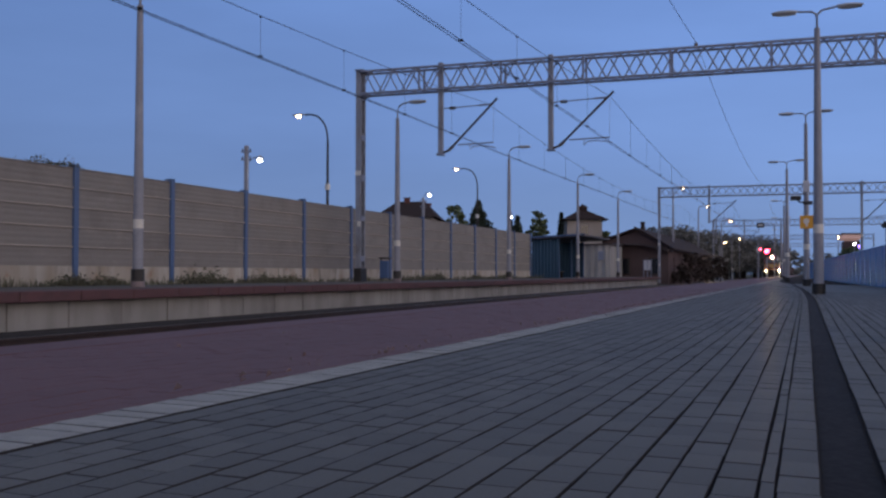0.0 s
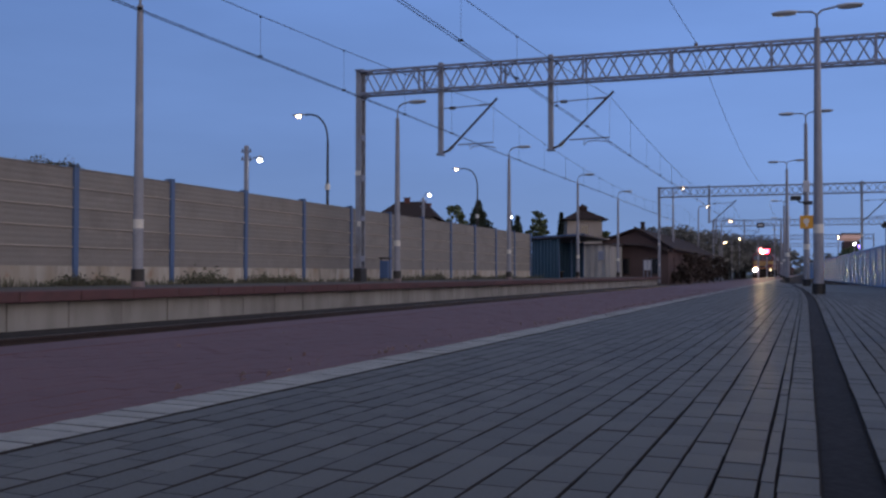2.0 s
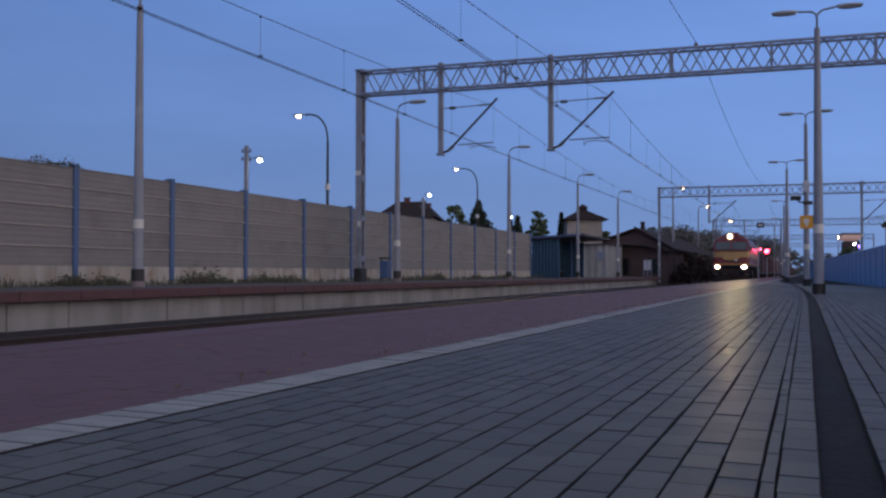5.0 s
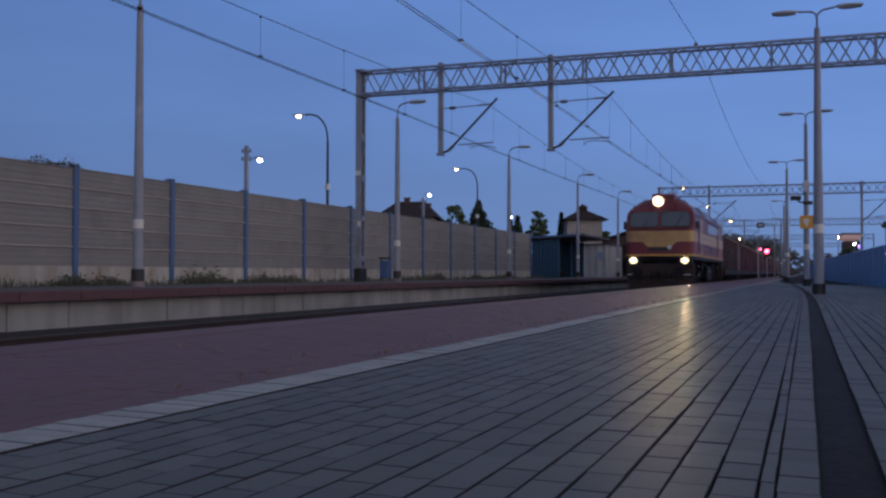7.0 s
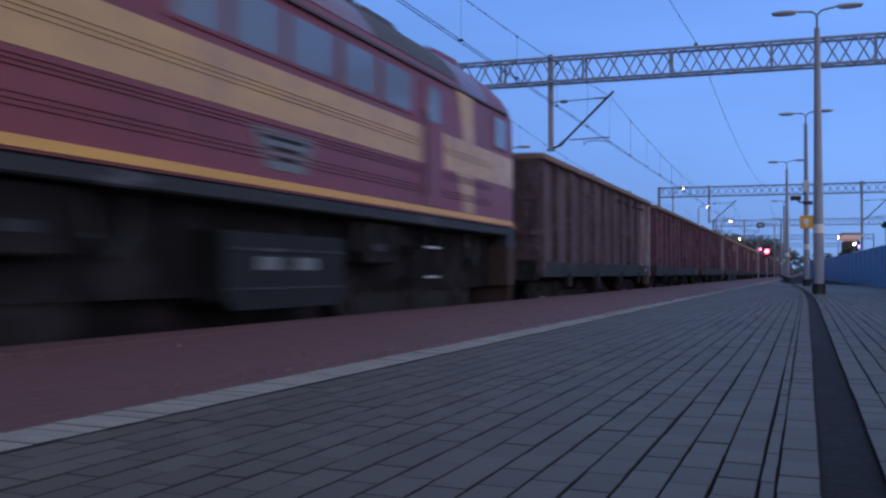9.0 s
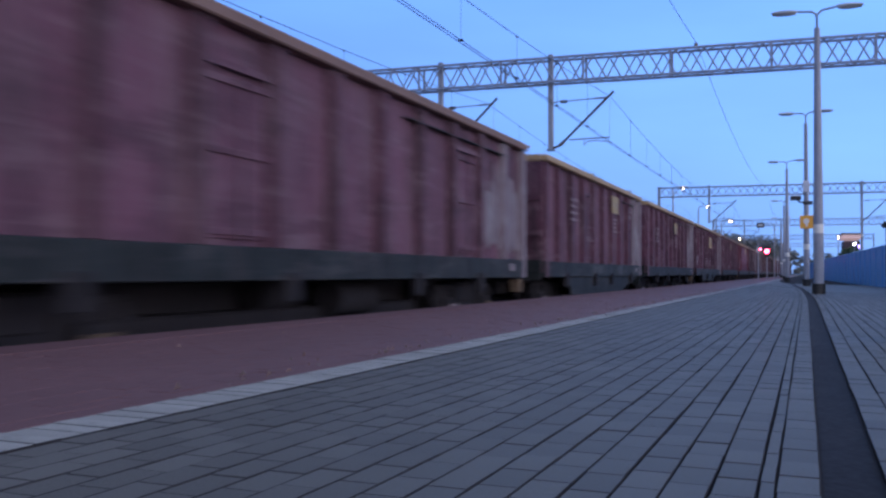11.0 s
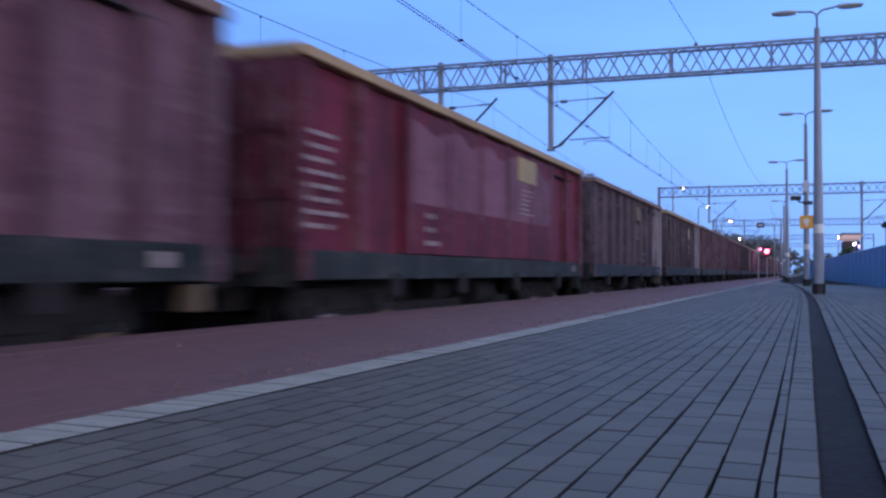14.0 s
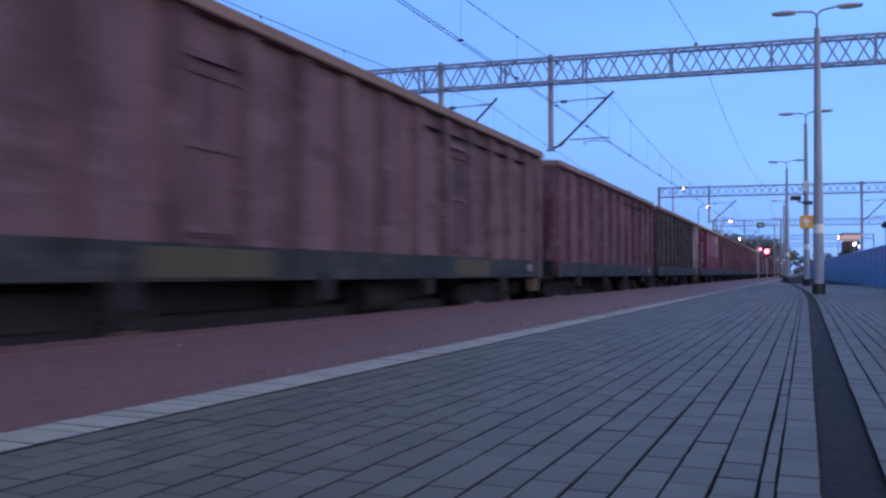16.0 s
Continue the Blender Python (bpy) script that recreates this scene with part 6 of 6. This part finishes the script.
        for y0, y1, z0, z1 in patches:
            ya = y0
            while ya < y1 - 0.06:
                yb = min(y1, ya + rg.uniform(0.08, 0.26))
                za, zb = z0 + rg.uniform(0, 0.15) * (z1 - z0), z1 - rg.uniform(0, 0.35) * (z1 - z0)
                zm, q = (za + zb) / 2, (yb - ya) * 0.2
                streak = Mesh().prism_x([(ya + q, za), (yb - q, za + rg.uniform(0, 0.1)), (yb, zm - 0.1), (yb - q * rg.uniform(0, 0.8), zm + 0.1), (yb - q, zb - rg.uniform(0, 0.15)), (ya + q, zb), (ya + q * rg.uniform(0, 0.8), zm + 0.1), (ya, zm - 0.1)], s * 1.425 - 0.045, s * 1.425 + 0.006)
                part("pale_streak", streak, M_PALE, sd, "pale chalky streak")
                ya = yb + rg.uniform(0.01, 0.09)
        if lilac:
            xa, xb = sorted((s * 1.375, s * 1.486))
            part("side_sheet", Mesh().box(xa, xb, 2.7, 10.25, 1.235, top - 0.06), body_mat, sd, "smooth bright red side sheet")
            low = [(2.75, 1.86), (9.6, 1.86), (9.95, 1.90), (10.1, 2.02), (10.12, 2.72)] + [(10.1 - 0.49 * k, top - 0.1 - (0.34 if k % 3 == 1 else 0.12) * rg.uniform(0.3, 1.0)) for k in range(16)]
            part("faded_patch", Mesh().prism_x(low, s * 1.484 - 0.006, s * 1.484 + 0.0055), P_LILAC, sd, "faded lilac upper area")
        # thin dark strip added as the shadow line below the rim
        part("hinge_rail", Mesh().box(s * 1.44 - 0.045, s * 1.44 + 0.045, L * 0.60, L - 0.9, top - 0.20, top - 0.186), M_SILL, sd, "dark thin strip for the shadow line under the rim")
        for k in range(4):
            yb = L * (0.16 + 0.22 * k) + rg.uniform(-0.3, 0.3)
            part("bracket", Mesh().box(s * 1.46 - 0.05, s * 1.46 + 0.05, yb, yb + 0.22, 0.72, 1.0, 0.01), M_UNDER, t)
        # pale bars added as painted highlights on the brake gear
        for yb in (1.1, 2.7, L - 3.0, L - 1.3):
            part("brake_lever", Mesh().box(s * 1.16 - 0.012, s * 1.16 + 0.012, yb, yb + 0.34, 0.50, 0.545, 0.004), M_STENCIL if yb in (1.1, L - 3.0) else M_FADED, t, "pale bar for a highlight on the brake gear")
        part("label_plate", Mesh().box(s * 1.489 - 0.004, s * 1.489 + 0.004, L - 0.95, L - 0.75, 1.03, 1.15), M_STENCIL, t)
        part("tail_bracket", Mesh().box(s * 1.4 - 0.09, s * 1.4 + 0.09, L - 0.42, L - 0.26, 0.68, 0.9, 0.01), M_FADED if seed % 2 else M_SILL, t)
    for y, q in ((0.0, -1), (L, 1)):
        # ends wear the darker paint in place of shade between the wagons
        ew = part("end_wall", Mesh().box(-1.43, 1.43, y - 0.03, y + 0.03, 1.0, top), DUSTY_SHADED.get(body_mat, body_mat), t, "end wall darkened for the shade of the gap")
        for x in (-0.95, 0.0, 0.95):
            part("end_post", Mesh().box(x - 0.07, x + 0.07, min(y, y + q * 0.09), max(y, y + q * 0.09), 1.0, top), DUSTY_SHADED.get(body_mat, body_mat), ew)
        for z in (1.75, 2.4):
            part("end_bar", Mesh().box(-1.42, 1.42, min(y, y + q * 0.07), max(y, y + q * 0.07), z - 0.05, z + 0.05), DUSTY_SHADED.get(body_mat, body_mat), ew)
        part("end_rim", Mesh().box(-1.41, 1.41, y - 0.05, y + 0.05, top + 0.004, top + 0.13, 0.012), rim_mat, ew)
        part("head_stock", Mesh().box(-1.4, 1.4, min(y, y + q * 0.06), max(y, y + q * 0.06), 0.86, 1.24), M_SILL, t)
        part("handrail", Mesh().path([(1.3, y + q * 0.06, 1.4), (1.3, y + q * 0.14, 1.42), (1.3, y + q * 0.14, 2.2), (1.3, y + q * 0.06, 2.22)], 0.014, 6), M_UNDER, ew)
        buffers(t, y + q * 0.02, q)
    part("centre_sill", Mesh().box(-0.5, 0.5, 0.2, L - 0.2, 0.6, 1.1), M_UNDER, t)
    # dark block added between the bogies for the wagon's own shade
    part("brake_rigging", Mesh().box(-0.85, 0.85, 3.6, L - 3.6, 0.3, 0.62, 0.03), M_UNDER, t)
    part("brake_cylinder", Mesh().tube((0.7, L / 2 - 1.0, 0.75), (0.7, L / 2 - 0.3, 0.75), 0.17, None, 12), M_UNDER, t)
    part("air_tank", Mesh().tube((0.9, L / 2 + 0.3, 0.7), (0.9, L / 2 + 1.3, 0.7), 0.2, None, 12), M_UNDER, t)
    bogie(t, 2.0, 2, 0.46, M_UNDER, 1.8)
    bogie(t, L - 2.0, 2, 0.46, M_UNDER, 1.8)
    return t


LOCO = locomotive()
# start of each body at 12 s along the track, length and look
WAGONS = [
    (-48.6, wagon(13.45, P_GREY, M_RIMBROWN, "grey-brown open wagon with vertical ribs and a rusty rim", seed=1, pale_end=True)),
    (-33.85, wagon(13.45, P_BROWN, M_RIMBROWN, "dull brown open wagon with vertical ribs", seed=2)),
    (-18.95, wagon(13.5, P_BROWN, M_RIMBROWN, "brown open wagon with a pale end", seed=3, pale_end=True, patches=((11.1, 13.3, 1.3, 2.75),))),
    (-4.05, wagon(11.4, P_MAROON, M_RIM, "maroon open wagon with an ochre rim and deep dark sill", (2.1, 2.4, 7.8, 11.2, 0.50), (6.7, 7.6, 2.5, 2.93), True, seed=4, ribs=10, doors=(0.3, 0.8), patches=((10.3, 11.2, 1.24, 2.55), (9.45, 10.1, 2.45, 2.85)), smears=((4.2, 5.6), (7.4, 8.3), (9.8, 11.1)), texts=((6.8, 7.5, 2.0, 2.4, 4), (2.0, 2.8, 2.05, 2.6, 4), (3.6, 4.3, 1.7, 1.82, 2)))),
    (8.6, wagon(13.1, P_MAROON, M_RIM, "maroon open wagon with ochre rim and a yellow plate", False, (6.65, 7.4, 2.45, 2.85), True, seed=5, patches=((11.25, 12.55, 1.24, 2.72),), texts=((6.7, 7.6, 1.95, 2.35, 4), (1.7, 2.5, 2.0, 2.5, 5)))),
    (22.95, wagon(13.5, P_MAROON, M_RIM, "maroon open wagon with bright ochre rim and pale end rib", (2.7, 3.8, 8.9, 10.6, 0.66), (6.25, 7.4, 2.27, 2.8), True, seed=6, ribs=10, texts=((6.35, 7.0, 1.31, 1.8, 6), (4.2, 5.1, 1.42, 1.78, 3), (7.9, 8.2, 1.3, 1.5, 2)), patches=((0.55, 1.95, 1.36, 1.86), (11.8, 13.1, 1.24, 2.25)), smears=((4.35, 5.45), (11.9, 13.0), (0.9, 1.6)))),
    (37.75, wagon(13.75, P_BROWN, M_RIMBROWN, "brown open wagon with close ribs and a worn rim", None, (6.2, 7.15, 2.48, 2.85), seed=7, ribs=13, texts=((0.45, 1.25, 2.26, 2.65, 4), (0.3, 1.0, 1.4, 1.56, 2), (4.6, 5.4, 1.4, 1.54, 2), (6.45, 7.2, 1.56, 1.82, 4)))),
    (52.8, wagon(12.8, P_RED, M_RIM, "bright red open wagon with a faded lilac upper patch", False, (7.65, 8.85, 2.55, 2.95), lilac=True, seed=8, ribs=9, texts=((7.8, 8.7, 1.97, 2.45, 6), (3.25, 3.9, 1.3, 1.82, 3), (0.05, 0.95, 1.4, 2.45, 8)))),
    (66.9, wagon(11.25, P_GREY, M_RIMBROWN, "grey-brown open wagon with pale worn ribs", False, (5.83, 6.7, 2.5, 2.9), True, seed=9, ribs=10, texts=((5.95, 6.5, 1.95, 2.38, 5), (7.15, 7.6, 1.32, 1.62, 3)), patches=((9.45, 10.0, 1.3, 2.2),))),
    (79.4, wagon(11.4, P_GREY, M_RIM, "brownish grey open wagon with a dull ochre rim", False, (6.74, 7.2, 2.4, 2.82), True, seed=10, ribs=10, texts=((6.7, 7.2, 1.8, 2.2, 4),))),
    (92.1, wagon(14.3, P_RUST, M_RIMBROWN, "long rusty brown open wagon", False, None, False, seed=11, ribs=14, doors=(0.2, 0.66), flaps=((2.57, 4.5), (9.6, 11.1)))),
    (107.7, wagon(12.8, P_BROWN, M_RIMBROWN, "sooty reddish-brown open wagon", seed=12)),
    (121.75, wagon(12.8, P_DARK, M_RIMBROWN, "dark sooty open wagon with a pale end", seed=13, pale_end=True)),
]
more = [(WAGONS[7][1], 12.8), (WAGONS[1][1], 13.45), (WAGONS[11][1], 12.8), (WAGONS[4][1], 13.1), (WAGONS[2][1], 13.5)]
at = 135.8
for k in range(13):
    src, L = more[k % 5]
    WAGONS.append((at, copy_thing(src, Matrix())))
    at += L + 1.24


# ---- paving, nearest stretch as single pieces ----
def paver_mesh(name, w, l, mat, ch=0.004, deep=0.055):
    """One block with chamfered top edges, centred, its top at zero."""
    a, b, c = w / 2, l / 2, ch
    v = [(-a, -b, -deep), (a, -b, -deep), (a, b, -deep), (-a, b, -deep), (-a, -b, -c), (a, -b, -c), (a, b, -c), (-a, b, -c), (-a + c, -b + c, 0), (a - c, -b + c, 0), (a - c, b - c, 0), (-a + c, b - c, 0)]
    f = [(0, 1, 5, 4), (1, 2, 6, 5), (2, 3, 7, 6), (3, 0, 4, 7), (4, 5, 9, 8), (5, 6, 10, 9), (6, 7, 11, 10), (7, 4, 8, 11), (8, 9, 10, 11)]
    return v, f


def pavers(blocks, mat, name, label, singles):
    """blocks: x, y centre, width, length. Those picked by singles become parts of the platform, the rest one joined part."""
    cache, V, F = {}, [], []
    for x, y, w, l in blocks:
        key = (round(w, 3), round(l, 3))
        if key not in cache:
            v, f = paver_mesh(name, w, l, mat, 0.0022 if mat is M_PAVER else 0.001 if mat is M_WHITE else 0.0008)
            me = bpy.data.meshes.new(name)
            me.from_pydata(v, [], f)
            me.materials.append(mat)
            me.materials.append(M_BASE)
            for q in me.polygons:
                q.material_index = 1 if q.index < 8 and mat is not M_RED else 0
            cache[key] = (me, v, f)
        me, v, f = cache[key]
        xx = drift(x, y) + (0.0012 * math.sin(1.3 * y + 40.0 * x) + 0.0007 * math.sin(4.1 * y + 17.0 * x) + random.gauss(0, 0.0005) if mat is M_PAVER else 0.0)
        z = fall(x) + random.uniform(-0.0012, 0.0012)
        if singles(x, y):
            ob = new(name, me)
            ob.parent = np_
            ob.matrix_basis = Matrix.Translation((xx, y, z)) @ Euler((random.gauss(0, 0.004), 0.0183, random.gauss(0, 0.004))).to_matrix().to_4x4()
        else:
            k = len(V)
            tx, ty = random.gauss(0, 0.003) - 0.0183, random.gauss(0, 0.003)
            V += [(xx + p[0], y + p[1], z + p[2] + tx * p[0] + ty * p[1]) for p in v]
            F += [tuple(i + k for i in q) for q in f]
    me = bpy.data.meshes.new(name)
    me.from_pydata(V, [], F)
    me.materials.append(mat)
    me.materials.append(M_BASE)
    for q in me.polygons:
        q.material_index = 1 if q.index % 9 < 8 and mat is not M_RED else 0
    ob = new(name + "_field", me)
    ob.parent = np_
    tagged(ob, label, kind="stuff")


JC = 0.002
grey, red, white = [], [], []
FIELD = 46.0
cols = [(-0.108 - 0.1 * k - 0.05, 0.1) for k in range(18)] + [(-0.0885, 0.039), (-0.019, 0.1)] + [(0.225 + 0.1 * k, 0.1) for k in range(26)]
for ci, (cx, w) in enumerate(cols):
    y = -2.6 + (0.1 if ci % 2 else 0.0) + random.uniform(-0.02, 0.02)
    end = FIELD if cx < 0.3 else 30.0
    if ci % 2:
        grey.append((cx, -2.66, w - 0.0045, 0.076))
    while y < end:
        grey.append((cx, y, w - (0.005 if cx > -0.95 else 0.0045), 0.2 - JC))
        y += 0.2
y = -2.6
while y < FIELD:
    white.append((-2.036, y, 0.206, 0.1 - 0.003))
    y += 0.1
for k in range(17):
    cx = -2.195 - 0.1 * k
    y = -2.6 + (0.1 if k % 2 else 0.0)
    if k % 2:
        red.append((cx, -2.655, 0.098, 0.098))
    while y < 30.0:
        red.append((cx, y, 0.1 - 0.002, 0.2 - 0.002))
        y += 0.2
pavers(grey, M_PAVER, "paver", "worn grey concrete block paving", lambda x, y: -1.95 < x < 0.1 and 2.2 < y < 4.7)
pavers(white, M_WHITE, "white_paver", "white marking blocks along the edge strip", lambda x, y: 2.0 < y < 6.0)
pavers(red, M_RED, "red_paver", "red concrete block paving", lambda x, y: -2.6 < x and 2.4 < y < 6.0)

# continuation of the surfaces beyond the single blocks
def sheet(name, x0, x1, y0, y1, mat, label, dz=0.0, n=60):
    rings = []
    for k in range(n + 1):
        y = y0 + (y1 - y0) * k / n
        a, b = drift(x0, y), drift(x1, y)
        rings.append([(a, y, fall(x0) + dz), (b, y, fall(x1) + dz), (b, y, fall(x1) - 0.06), (a, y, fall(x0) - 0.06)])
    return part(name, Mesh().rings(rings), mat, np_, label)


sheet("far_paving", -1.93, 0.03, FIELD, NEAR_END, M_PAVER, "grey paving further along")
sheet("far_paving", 0.17, 2.0, 30.0, NEAR_END, M_PAVER, "grey paving further along")
sheet("far_paving", 2.79, 8.9, -6, NEAR_END, M_PAVER, "grey paving further along", 0.0)
sheet("far_paving", 2.0, 2.79, 30.0, NEAR_END, M_PAVER, "grey paving further along")
sheet("far_marking", -2.14, -1.93, FIELD, NEAR_END, M_WHITE, "white marking further along")
sheet("far_red_paving", -3.86, -2.14, 30.0, NEAR_END, M_RED, "red paving further along")
dr = sheet("drain_channel", 0.036, 0.17, -6, NEAR_END, M_DRAIN, "dark bitumen drain channel", -0.014, 160)
sheet("paving_behind", -1.93, 2.79, -7.5, -2.71, M_PAVER, "grey paving", 0.0, 4)
sheet("marking_behind", -2.14, -1.93, -7.5, -2.65, M_WHITE, "white marking", 0.0, 4)
sheet("red_paving_behind", -3.86, -2.14, -7.5, -2.71, M_RED, "red paving", 0.0, 4)


# dry leaves blown against the white marking
lv = Mesh()
rg = random.Random(77)
for i in range(190):
    y = rg.uniform(3.0, 27.0)
    x = -2.16 - abs(rg.gauss(0, 0.07)) if i % 6 else rg.uniform(-3.9, -2.2)
    r, a = rg.uniform(0.010, 0.020), rg.uniform(0, math.tau)
    u, w = Vector((math.cos(a), math.sin(a), 0)) * r, Vector((-math.sin(a), math.cos(a), 0)) * r * 0.6
    c = Vector((x, y, fall(x) + 0.006))
    up = Vector((0, 0, rg.uniform(0.008, 0.032)))
    lv.add([c - u, c + w + up, c + u + up * 0.4, c - w + up], [(0, 1, 2), (0, 2, 3)])
solid("fallen_leaves", lv, M_DRYLEAF, "small dry leaves scattered along the white marking", "leaves", "stuff", smooth=False)


# ---- running train ----
def motions():
    """The train runs along the near track at a steady speed."""
    times = (0.0, 4.0, 8.0, 12.0, 16.0)
    walk(LOCO, [(t, pose(TRACK_A, 8.95 + SPEED * (8.6 - t), RAIL)) for t in times])
    for start, w in WAGONS:
        walk(w, [(t, pose(TRACK_A, start + SPEED * (12.0 - t), RAIL)) for t in times])


motions()
